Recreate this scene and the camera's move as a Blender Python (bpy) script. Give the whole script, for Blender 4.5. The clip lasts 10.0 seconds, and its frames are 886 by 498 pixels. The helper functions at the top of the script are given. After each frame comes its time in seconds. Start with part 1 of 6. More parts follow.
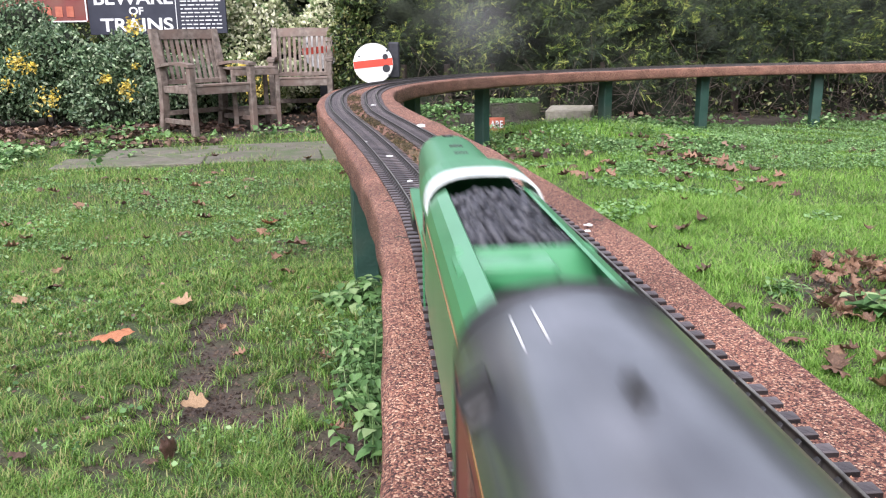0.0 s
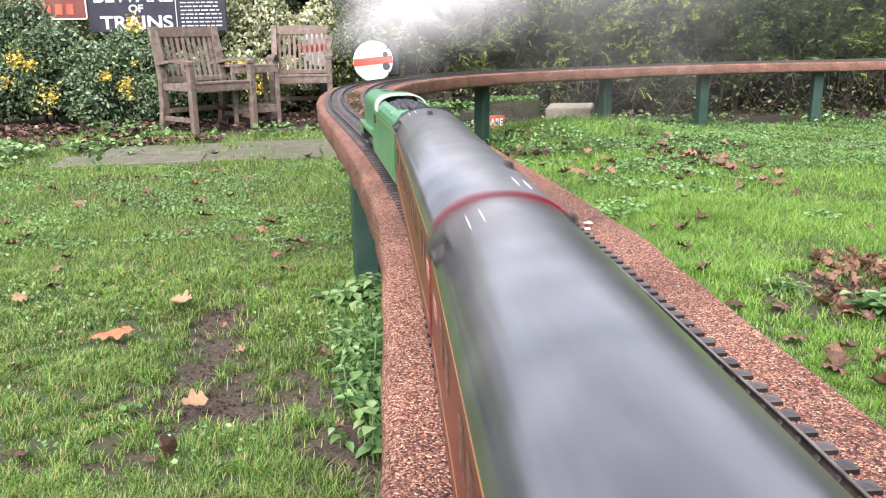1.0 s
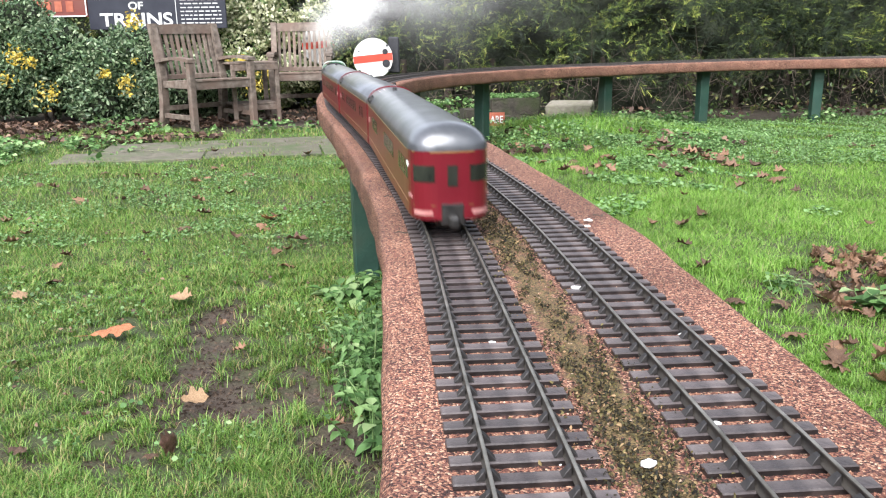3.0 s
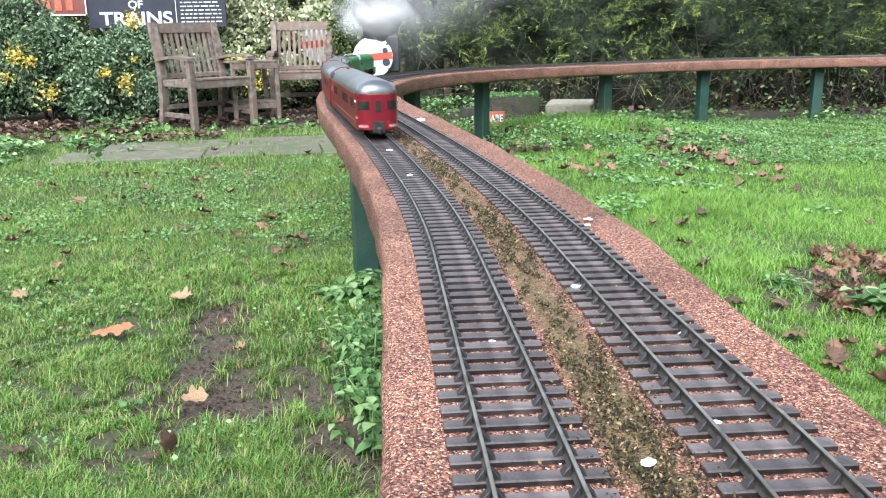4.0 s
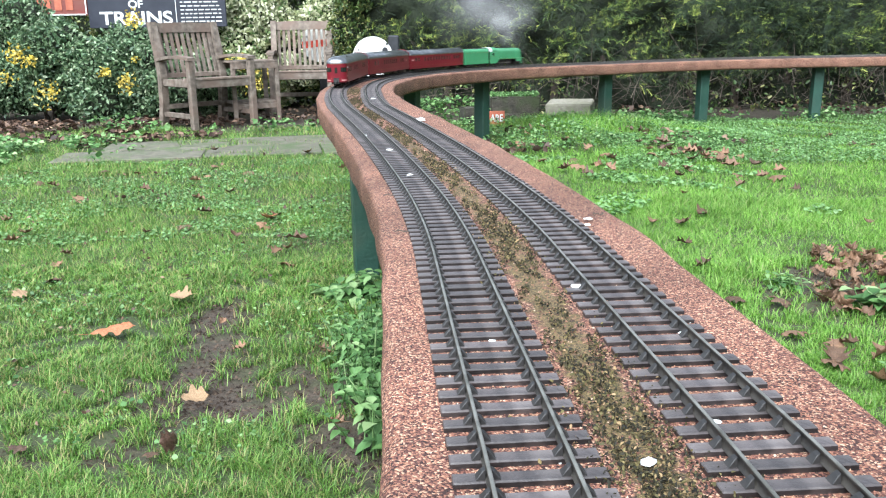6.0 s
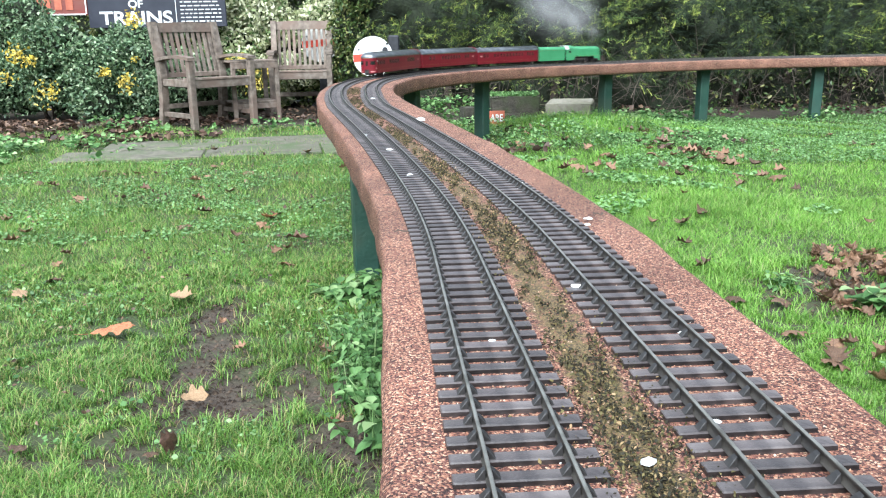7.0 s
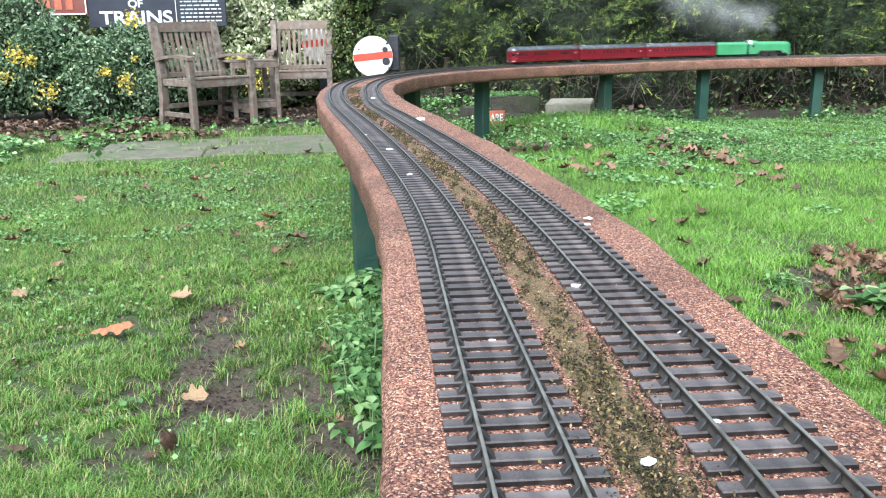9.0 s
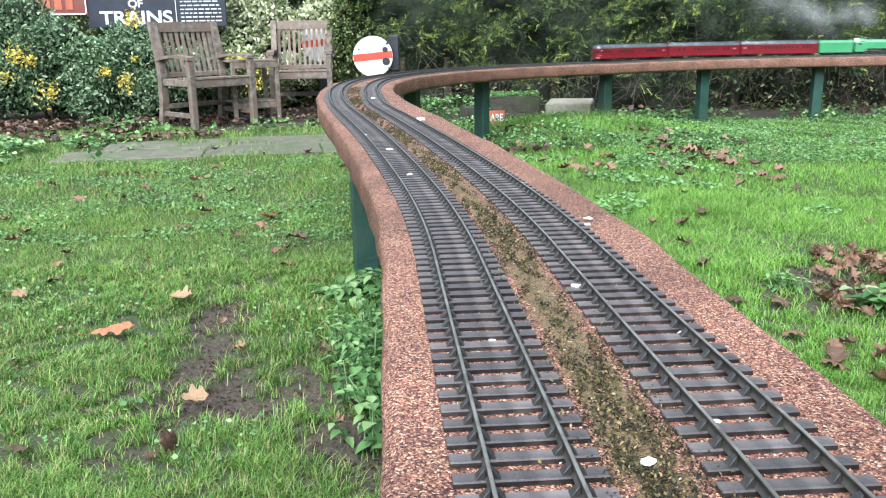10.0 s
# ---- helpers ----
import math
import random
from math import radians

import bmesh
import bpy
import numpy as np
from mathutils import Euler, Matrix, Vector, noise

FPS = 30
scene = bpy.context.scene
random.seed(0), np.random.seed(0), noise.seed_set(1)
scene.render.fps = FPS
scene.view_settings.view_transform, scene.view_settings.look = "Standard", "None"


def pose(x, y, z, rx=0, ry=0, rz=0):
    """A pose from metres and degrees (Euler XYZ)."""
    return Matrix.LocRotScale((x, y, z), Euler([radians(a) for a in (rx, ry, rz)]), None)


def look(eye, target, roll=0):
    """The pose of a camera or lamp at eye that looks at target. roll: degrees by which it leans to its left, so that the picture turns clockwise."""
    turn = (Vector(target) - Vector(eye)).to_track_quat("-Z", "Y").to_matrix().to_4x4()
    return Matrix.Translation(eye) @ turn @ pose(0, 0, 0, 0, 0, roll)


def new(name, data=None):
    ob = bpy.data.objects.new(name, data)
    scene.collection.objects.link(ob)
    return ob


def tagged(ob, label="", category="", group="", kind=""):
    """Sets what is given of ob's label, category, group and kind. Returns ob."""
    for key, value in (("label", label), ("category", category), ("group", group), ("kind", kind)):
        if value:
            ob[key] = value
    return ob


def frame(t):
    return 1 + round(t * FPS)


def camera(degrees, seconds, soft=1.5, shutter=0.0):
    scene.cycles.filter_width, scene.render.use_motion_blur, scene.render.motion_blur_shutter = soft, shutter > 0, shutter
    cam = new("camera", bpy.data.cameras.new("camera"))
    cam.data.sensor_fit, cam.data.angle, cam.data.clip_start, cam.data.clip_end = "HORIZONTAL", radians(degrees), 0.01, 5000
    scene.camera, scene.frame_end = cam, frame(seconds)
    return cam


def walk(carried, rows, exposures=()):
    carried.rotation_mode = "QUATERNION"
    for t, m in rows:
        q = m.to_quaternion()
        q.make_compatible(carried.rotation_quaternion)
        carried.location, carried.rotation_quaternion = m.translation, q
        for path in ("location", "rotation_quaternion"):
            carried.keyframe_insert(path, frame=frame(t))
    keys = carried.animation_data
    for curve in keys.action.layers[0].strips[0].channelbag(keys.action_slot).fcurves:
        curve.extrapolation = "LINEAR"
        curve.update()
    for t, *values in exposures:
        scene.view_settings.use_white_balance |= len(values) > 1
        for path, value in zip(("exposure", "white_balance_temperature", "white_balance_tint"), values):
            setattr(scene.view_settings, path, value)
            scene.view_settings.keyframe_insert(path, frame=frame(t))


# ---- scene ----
# ---- camera ----
CAM_Z = 0.74
DECK_Z = 0.5122           # top of the felted deck
RAIL_Z = DECK_Z + 0.0112  # top of the rails
cam = camera(56.8, 10.0, soft=1.2, shutter=0.75)
TILT = [(0.0, 0.47), (0.5, 0.42), (1.0, 0.315), (1.5, 0.23), (2.0, 0.19), (2.5, 0.17), (4.0, 0.055), (5.0, 0.045),
        (5.7, 0.035), (7.0, 0.02), (7.5, 0.0), (10.0, 0.0)]


def cam_pose(up):
    a = radians(-14.91 + up)
    return look((0, 0, CAM_Z), (0, math.cos(a), CAM_Z + math.sin(a)), -0.85)


walk(cam, [(t, cam_pose(u)) for t, u in TILT], exposures=[(0.0, 1.14, 6050, 19), (1.0, 1.42, 6350, 18), (2.5, 1.29, 6350, 14), (3.8, 1.45, 5880, 8), (5.0, 1.5, 5780, 5), (7.5, 1.51, 5690, 3), (10.0, 1.43, 5690, 3)])

# ---- sky and sun: a bright overcast day ----
SUN_EL, SUN_ROT = 48, 200
world = bpy.data.worlds.new("sky")
scene.world = world
world.use_nodes = True
wn = world.node_tree.nodes
sky = wn.new("ShaderNodeTexSky")
sky.sky_type = "NISHITA"
sky.sun_disc = False
sky.sun_elevation, sky.sun_rotation = radians(SUN_EL), radians(SUN_ROT)
sky.air_density, sky.dust_density, sky.ozone_density = 1.0, 1.5, 1.0
cloud = wn.new("ShaderNodeHueSaturation")  # a cloudy sky is paler than a clear one
cloud.inputs["Saturation"].default_value = 0.3
world.node_tree.links.new(sky.outputs[0], cloud.inputs["Color"])
world.node_tree.links.new(cloud.outputs[0], wn["Background"].inputs[0])
wn["Background"].inputs[1].default_value = 0.15
sun = new("sun", bpy.data.lights.new("sun", "SUN"))
sun.data.energy, sun.data.angle, sun.data.color = 3.0, radians(60), (1.0, 0.97, 0.93)
sun.matrix_world = look((0, 0, 10), (0.0 - math.sin(radians(SUN_ROT)) * 8, -math.cos(radians(SUN_ROT)) * 8, 10 - 9))


# ---- materials ----
def mat(name, cols, scale=20.0, rough=0.6, metal=0.0, bump=0.0, bscale=None, vary="none", amount=0.25, stain=None,
        sscale=3.0, spec=0.5, coat=0.0, trans=0.0):
    """Node material: noise ramp through cols, a second broad stain, bump, and a tint that varies by object or by island."""
    m = bpy.data.materials.new(name)
    m.use_nodes = True
    n, l = m.node_tree.nodes, m.node_tree.links
    b = n["Principled BSDF"]
    tc = n.new("ShaderNodeTexCoord")
    no = n.new("ShaderNodeTexNoise")
    no.inputs["Scale"].default_value, no.inputs["Detail"].default_value = scale, 6
    l.new(tc.outputs["Object"], no.inputs["Vector"])
    r = n.new("ShaderNodeValToRGB")
    r.color_ramp.elements[0].position, r.color_ramp.elements[1].position = 0.3, 0.7
    while len(r.color_ramp.elements) < len(cols):
        r.color_ramp.elements.new(0.5)
    for i, c in enumerate(cols):
        e = r.color_ramp.elements[i]
        e.position = 0.3 + 0.4 * i / max(1, len(cols) - 1)
        e.color = (*c, 1)
    l.new(no.outputs["Fac"], r.inputs["Fac"])
    out = r.outputs["Color"]
    if stain:
        n2 = n.new("ShaderNodeTexNoise")
        n2.inputs["Scale"].default_value, n2.inputs["Detail"].default_value = sscale, 4
        l.new(tc.outputs["Object"], n2.inputs["Vector"])
        r2 = n.new("ShaderNodeValToRGB")
        r2.color_ramp.elements[0].position, r2.color_ramp.elements[1].position = 0.45, 0.68
        l.new(n2.outputs["Fac"], r2.inputs["Fac"])
        mx = n.new("ShaderNodeMixRGB")
        mx.inputs["Color2"].default_value = (*stain, 1)
        l.new(r2.outputs["Color"], mx.inputs["Fac"])
        l.new(out, mx.inputs["Color1"])
        out = mx.outputs["Color"]
    if vary != "none":
        src = n.new("ShaderNodeObjectInfo").outputs["Random"] if vary == "object" else n.new("ShaderNodeNewGeometry").outputs["Random Per Island"]
        mr = n.new("ShaderNodeMapRange")
        mr.inputs["To Min"].default_value, mr.inputs["To Max"].default_value = 1 - amount, 1 + amount
        l.new(src, mr.inputs["Value"])
        hs = n.new("ShaderNodeHueSaturation")
        l.new(mr.outputs["Result"], hs.inputs["Value"])
        l.new(out, hs.inputs["Color"])
        out = hs.outputs["Color"]
    l.new(out, b.inputs["Base Color"])
    b.inputs["Roughness"].default_value, b.inputs["Metallic"].default_value = rough, metal
    b.inputs["Specular IOR Level"].default_value = spec
    b.inputs["Coat Weight"].default_value, b.inputs["Coat Roughness"].default_value = coat, 0.22
    if bump:
        nb = n.new("ShaderNodeTexNoise")
        nb.inputs["Scale"].default_value, nb.inputs["Detail"].default_value = bscale or scale * 3, 5
        l.new(tc.outputs["Object"], nb.inputs["Vector"])
        bp = n.new("ShaderNodeBump")
        bp.inputs["Strength"].default_value, bp.inputs["Distance"].default_value = min(1, bump), 0.02 / max(1, (bscale or scale * 3) / 40)
        l.new(nb.outputs["Fac"], bp.inputs["Height"])
        l.new(bp.outputs["Normal"], b.inputs["Normal"])
    if trans:
        tr = n.new("ShaderNodeBsdfTranslucent")
        l.new(out, tr.inputs["Color"])
        ms = n.new("ShaderNodeMixShader")
        ms.inputs[0].default_value = trans
        l.new(b.outputs[0], ms.inputs[1])
        l.new(tr.outputs[0], ms.inputs[2])
        l.new(ms.outputs[0], n["Material Output"].inputs[0])
    return m


def leaf_mat(name, stops, rough=0.5, trans=0.25, spec=0.4):
    """Leaves: each island takes a colour of its own out of the stops."""
    m = bpy.data.materials.new(name)
    m.use_nodes = True
    n, l = m.node_tree.nodes, m.node_tree.links
    b = n["Principled BSDF"]
    g = n.new("ShaderNodeNewGeometry")
    r = n.new("ShaderNodeValToRGB")
    while len(r.color_ramp.elements) < len(stops):
        r.color_ramp.elements.new(0.5)
    for i, (p, c) in enumerate(stops):
        r.color_ramp.elements[i].position, r.color_ramp.elements[i].color = p, (*c, 1)
    l.new(g.outputs["Random Per Island"], r.inputs["Fac"])
    tc = n.new("ShaderNodeTexCoord")
    no = n.new("ShaderNodeTexNoise")
    no.inputs["Scale"].default_value, no.inputs["Detail"].default_value, no.inputs["Roughness"].default_value = 2.5, 5, 0.65
    l.new(tc.outputs["Object"], no.inputs["Vector"])
    mr = n.new("ShaderNodeMapRange")
    mr.inputs["From Min"].default_value, mr.inputs["From Max"].default_value = 0.3, 0.7
    mr.inputs["To Min"].default_value, mr.inputs["To Max"].default_value = 0.7, 1.25
    l.new(no.outputs["Fac"], mr.inputs["Value"])
    hs = n.new("ShaderNodeHueSaturation")
    l.new(mr.outputs["Result"], hs.inputs["Value"])
    l.new(r.outputs["Color"], hs.inputs["Color"])
    l.new(hs.outputs["Color"], b.inputs["Base Color"])
    b.inputs["Roughness"].default_value, b.inputs["Specular IOR Level"].default_value = rough, spec
    tr = n.new("ShaderNodeBsdfTranslucent")
    l.new(hs.outputs["Color"], tr.inputs["Color"])
    ms = n.new("ShaderNodeMixShader")
    ms.inputs[0].default_value = trans
    l.new(b.outputs[0], ms.inputs[1])
    l.new(tr.outputs[0], ms.inputs[2])
    l.new(ms.outputs[0], n["Material Output"].inputs[0])
    return m


def felt_mat():
    """Red mineral felt: granules of a few millimetres, dark damp stains, moss where the mesh's moss value allows."""
    m = bpy.data.materials.new("mineral_felt")
    m.use_nodes = True
    n, l = m.node_tree.nodes, m.node_tree.links
    b = n["Principled BSDF"]
    tc = n.new("ShaderNodeTexCoord")
    v = n.new("ShaderNodeTexVoronoi")
    v.inputs["Scale"].default_value = 760
    l.new(tc.outputs["Object"], v.inputs["Vector"])
    sep = n.new("ShaderNodeSeparateColor")
    l.new(v.outputs["Color"], sep.inputs["Color"])
    r = n.new("ShaderNodeValToRGB")
    for i, (p, c) in enumerate([(0.0, (0.025, 0.014, 0.013)), (0.26, (0.072, 0.030, 0.025)), (0.5, (0.185, 0.076, 0.056)), (0.8, (0.32, 0.150, 0.092)), (1.0, (0.56, 0.37, 0.25))]):
        if i > 1:
            r.color_ramp.elements.new(p)
    for i, (p, c) in enumerate([(0.0, (0.025, 0.014, 0.013)), (0.26, (0.072, 0.030, 0.025)), (0.5, (0.185, 0.076, 0.056)), (0.8, (0.32, 0.150, 0.092)), (1.0, (0.56, 0.37, 0.25))]):
        r.color_ramp.elements[i].position, r.color_ramp.elements[i].color = p, (*c, 1)
    l.new(sep.outputs[0], r.inputs["Fac"])
    big = n.new("ShaderNodeTexNoise")
    big.inputs["Scale"].default_value, big.inputs["Detail"].default_value = 9, 6
    l.new(tc.outputs["Object"], big.inputs["Vector"])
    mr = n.new("ShaderNodeMapRange")
    mr.inputs["From Min"].default_value, mr.inputs["From Max"].default_value = 0.35, 0.65
    mr.inputs["To Min"].default_value, mr.inputs["To Max"].default_value = 0.72, 1.15
    l.new(big.outputs["Fac"], mr.inputs["Value"])
    hs = n.new("ShaderNodeHueSaturation")
    l.new(mr.outputs["Result"], hs.inputs["Value"])
    l.new(r.outputs["Color"], hs.inputs["Color"])
    at = n.new("ShaderNodeAttribute")
    at.attribute_name = "moss"
    mo = n.new("ShaderNodeTexNoise")
    mo.inputs["Scale"].default_value, mo.inputs["Detail"].default_value = 70, 8
    l.new(tc.outputs["Object"], mo.inputs["Vector"])
    add = n.new("ShaderNodeMath")
    add.operation = "ADD"
    l.new(at.outputs["Fac"], add.inputs[0])
    l.new(mo.outputs["Fac"], add.inputs[1])
    rm = n.new("ShaderNodeMapRange")
    rm.inputs["From Min"].default_value, rm.inputs["From Max"].default_value = 1.04, 1.2
    l.new(add.outputs[0], rm.inputs["Value"])
    mc = n.new("ShaderNodeValToRGB")
    mc.color_ramp.elements[0].color, mc.color_ramp.elements[1].color = (0.022, 0.018, 0.012, 1), (0.2, 0.14, 0.06, 1)
    l.new(sep.outputs[1], mc.inputs["Fac"])
    mx = n.new("ShaderNodeMixRGB")
    l.new(rm.outputs["Result"], mx.inputs["Fac"])
    l.new(hs.outputs["Color"], mx.inputs["Color1"])
    l.new(mc.outputs["Color"], mx.inputs["Color2"])
    l.new(mx.outputs["Color"], b.inputs["Base Color"])
    b.inputs["Roughness"].default_value = 0.75
    b.inputs["Specular IOR Level"].default_value = 0.35
    bp = n.new("ShaderNodeBump")
    bp.invert = True
    bp.inputs["Strength"].default_value, bp.inputs["Distance"].default_value = 0.65, 0.0018
    l.new(v.outputs["Distance"], bp.inputs["Height"])
    l.new(bp.outputs["Normal"], b.inputs["Normal"])
    return m


def ground_mat():
    """Soil with thin turf: dark earth, brown mud where the mud value is high."""
    m = mat("soil", [(0.02, 0.028, 0.009), (0.04, 0.058, 0.015), (0.035, 0.03, 0.018)], 14, 0.9, bump=0.8, bscale=60, stain=(0.045, 0.055, 0.02), sscale=2)
    n, l = m.node_tree.nodes, m.node_tree.links
    b = n["Principled BSDF"]
    old = b.inputs["Base Color"].links[0].from_socket
    at = n.new("ShaderNodeAttribute")
    at.attribute_name = "mud"
    no = n.new("ShaderNodeTexNoise")
    no.inputs["Scale"].default_value, no.inputs["Detail"].default_value = 30, 8
    r = n.new("ShaderNodeValToRGB")
    r.color_ramp.elements[0].color, r.color_ramp.elements[1].color = (0.017, 0.012, 0.009, 1), (0.085, 0.061, 0.045, 1)
    l.new(no.outputs["Fac"], r.inputs["Fac"])
    mx = n.new("ShaderNodeMixRGB")
    l.new(at.outputs["Fac"], mx.inputs["Fac"])
    l.new(old, mx.inputs["Color1"])
    l.new(r.outputs["Color"], mx.inputs["Color2"])
    l.new(mx.outputs["Color"], b.inputs["Base Color"])
    return m


M_FELT = felt_mat()
M_SOIL = ground_mat()
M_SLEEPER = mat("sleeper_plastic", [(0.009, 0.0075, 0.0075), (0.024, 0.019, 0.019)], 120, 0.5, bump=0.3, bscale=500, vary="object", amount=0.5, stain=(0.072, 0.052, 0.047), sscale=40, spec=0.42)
M_SLEEPER_TOP = mat("sky_lit_sleeper_top", [(0.036, 0.029, 0.029), (0.078, 0.064, 0.063)], 120, 0.45, bump=0.3, bscale=500, vary="object", amount=0.35, stain=(0.13, 0.11, 0.105), sscale=40, spec=0.5)
M_RAIL = mat("rail_metal", [(0.13, 0.12, 0.10), (0.33, 0.31, 0.27)], 60, 0.34, 0.7, bump=0.1)
M_WEB = mat("dull_rail_web", [(0.022, 0.02, 0.019), (0.06, 0.052, 0.043)], 70, 0.6, 0.0, bump=0.15)
M_CHAIRIRON = mat("rail_chair_plastic", [(0.012, 0.011, 0.011), (0.035, 0.031, 0.029)], 150, 0.5)
M_POST = mat("green_post_paint", [(0.014, 0.045, 0.032), (0.025, 0.07, 0.05)], 12, 0.55, bump=0.3, bscale=90, stain=(0.03, 0.05, 0.035), sscale=6)
M_BOARD = mat("damp_deck_timber", [(0.03, 0.022, 0.016), (0.07, 0.05, 0.035)], 30, 0.8, bump=0.4)
M_TEAK = mat("weathered_teak", [(0.075, 0.058, 0.045), (0.155, 0.122, 0.097), (0.235, 0.195, 0.16)], 26, 0.8, bump=0.35, bscale=120, vary="object", amount=0.15, stain=(0.16, 0.11, 0.085), sscale=5)
M_GREEN = mat("loco_green", [(0.051, 0.212, 0.089), (0.072, 0.264, 0.119)], 16, 0.28, bump=0.04, coat=0.2)
M_CREAM = mat("pale_cab_roof", [(0.5, 0.56, 0.52), (0.68, 0.72, 0.68)], 40, 0.35)
M_MAROON = mat("coach_maroon", [(0.120, 0.006, 0.013), (0.160, 0.010, 0.018)], 14, 0.3, bump=0.03, coat=0.15)
M_ROOF = mat("coach_roof_black", [(0.05, 0.053, 0.059), (0.095, 0.10, 0.108)], 38, 0.34, 0.4, bump=0.06, bscale=60, stain=(0.15, 0.155, 0.168), sscale=24, spec=0.8, coat=0.8)
M_GOLD = mat("gold_lining", [(0.17, 0.085, 0.03), (0.27, 0.15, 0.055)], 60, 0.4)
M_GLASS = mat("coach_window", [(0.012, 0.014, 0.012), (0.03, 0.034, 0.026)], 50, 0.1)
M_BLACK = mat("black_running_gear", [(0.008, 0.008, 0.008), (0.03, 0.028, 0.026)], 80, 0.45, bump=0.2)
M_COAL = mat("coal", [(0.012, 0.012, 0.014), (0.06, 0.06, 0.068)], 160, 0.4, bump=0.6, bscale=500, vary="island", amount=0.5)
M_PLATE = mat("pale_number_plate", [(0.36, 0.14, 0.13), (0.5, 0.26, 0.24)], 60, 0.5)
M_WHITE = mat("white_enamel", [(0.66, 0.66, 0.63), (0.8, 0.8, 0.78)], 8, 0.35, stain=(0.6, 0.58, 0.52), sscale=5)
M_RED = mat("signal_red", [(0.55, 0.05, 0.03), (0.64, 0.07, 0.04)], 10, 0.4)
M_IRON = mat("black_iron", [(0.012, 0.012, 0.015), (0.03, 0.03, 0.036)], 30, 0.5, bump=0.2)
M_NAVY = mat("dark_enamel_sign", [(0.014, 0.016, 0.026), (0.03, 0.032, 0.045)], 6, 0.4)
M_LETTER = mat("sign_lettering", [(0.62, 0.62, 0.6), (0.75, 0.75, 0.73)], 20, 0.5)
M_REDSIGN = mat("faded_red_sign", [(0.13, 0.025, 0.02), (0.19, 0.04, 0.03)], 8, 0.5, stain=(0.16, 0.06, 0.04))
M_ORANGE = mat("orange_board", [(0.30, 0.07, 0.035), (0.42, 0.13, 0.07)], 20, 0.6)
M_PAVE = mat("concrete_paving", [(0.085, 0.075, 0.054), (0.16, 0.145, 0.11)], 25, 0.75, bump=0.5, bscale=120, vary="object", amount=0.12, stain=(0.075, 0.10, 0.04), sscale=5)
M_STONE = mat("rough_concrete_block", [(0.02, 0.018, 0.013), (0.065, 0.056, 0.042)], 22, 0.9, bump=0.8, bscale=70, stain=(0.035, 0.045, 0.016), sscale=9)
M_SLAB = mat("pale_stone_slab", [(0.17, 0.155, 0.115), (0.30, 0.275, 0.225)], 22, 0.9, bump=0.6, bscale=70, stain=(0.2, 0.19, 0.13), sscale=9)
M_TWIG = mat("bare_twig", [(0.035, 0.026, 0.019), (0.11, 0.085, 0.062)], 30, 0.85, vary="island", amount=0.4)
M_BARK = mat("dark_bark", [(0.03, 0.022, 0.016), (0.08, 0.06, 0.045)], 25, 0.9, bump=0.6)
# near-black green: the shade of deep foliage put into the colour
M_INNER = mat("painted_inner_shade", [(0.008, 0.012, 0.005), (0.022, 0.03, 0.012)], 20, 0.95, bump=1.0, bscale=40)
M_GRASS = leaf_mat("grass_blades", [(0.0, (0.045, 0.10, 0.018)), (0.4, (0.115, 0.24, 0.036)), (0.74, (0.225, 0.375, 0.075)), (0.87, (0.33, 0.36, 0.12)), (1.0, (0.36, 0.26, 0.13))], 0.45, 0.3)
M_LUSH = leaf_mat("lush_grass_blades", [(0.0, (0.085, 0.19, 0.028)), (0.4, (0.16, 0.32, 0.042)), (0.8, (0.24, 0.42, 0.07)), (0.94, (0.31, 0.43, 0.12)), (1.0, (0.37, 0.34, 0.17))], 0.45, 0.35)
M_CLOVER = leaf_mat("pale_weeds", [(0.0, (0.09, 0.185, 0.05)), (0.5, (0.145, 0.265, 0.085)), (1.0, (0.22, 0.34, 0.145))], 0.5, 0.2)
M_WEED = leaf_mat("nettle_leaves", [(0.0, (0.06, 0.13, 0.04)), (0.5, (0.12, 0.235, 0.07)), (0.85, (0.22, 0.35, 0.13)), (1.0, (0.33, 0.44, 0.2))], 0.5, 0.25)
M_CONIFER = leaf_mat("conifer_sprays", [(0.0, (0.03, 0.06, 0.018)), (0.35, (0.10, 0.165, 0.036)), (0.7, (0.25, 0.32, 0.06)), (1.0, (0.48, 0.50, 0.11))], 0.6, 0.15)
M_CONIFER_DARK = leaf_mat("shaded_conifer_sprays", [(0.0, (0.007, 0.016, 0.008)), (0.45, (0.018, 0.033, 0.013)), (0.8, (0.045, 0.07, 0.02)), (1.0, (0.12, 0.15, 0.035))], 0.6, 0.15)
M_VARIEG = leaf_mat("variegated_leaves", [(0.0, (0.08, 0.15, 0.045)), (0.2, (0.17, 0.26, 0.09)), (0.32, (0.5, 0.53, 0.29)), (0.75, (0.68, 0.68, 0.45)), (1.0, (0.78, 0.76, 0.56))], 0.45, 0.2)
M_SHRUB = leaf_mat("shrub_leaves", [(0.0, (0.045, 0.085, 0.042)), (0.35, (0.10, 0.165, 0.08)), (0.7, (0.18, 0.26, 0.13)), (0.9, (0.28, 0.36, 0.21)), (1.0, (0.40, 0.45, 0.29))], 0.4, 0.15)
M_YELLOW = leaf_mat("yellow_flowers", [(0.0, (0.46, 0.34, 0.04)), (0.6, (0.70, 0.52, 0.08)), (1.0, (0.68, 0.60, 0.22))], 0.5, 0.2)
M_IVY = leaf_mat("ivy_leaves", [(0.0, (0.03, 0.06, 0.015)), (0.6, (0.08, 0.12, 0.03)), (1.0, (0.28, 0.27, 0.10))], 0.4, 0.15)
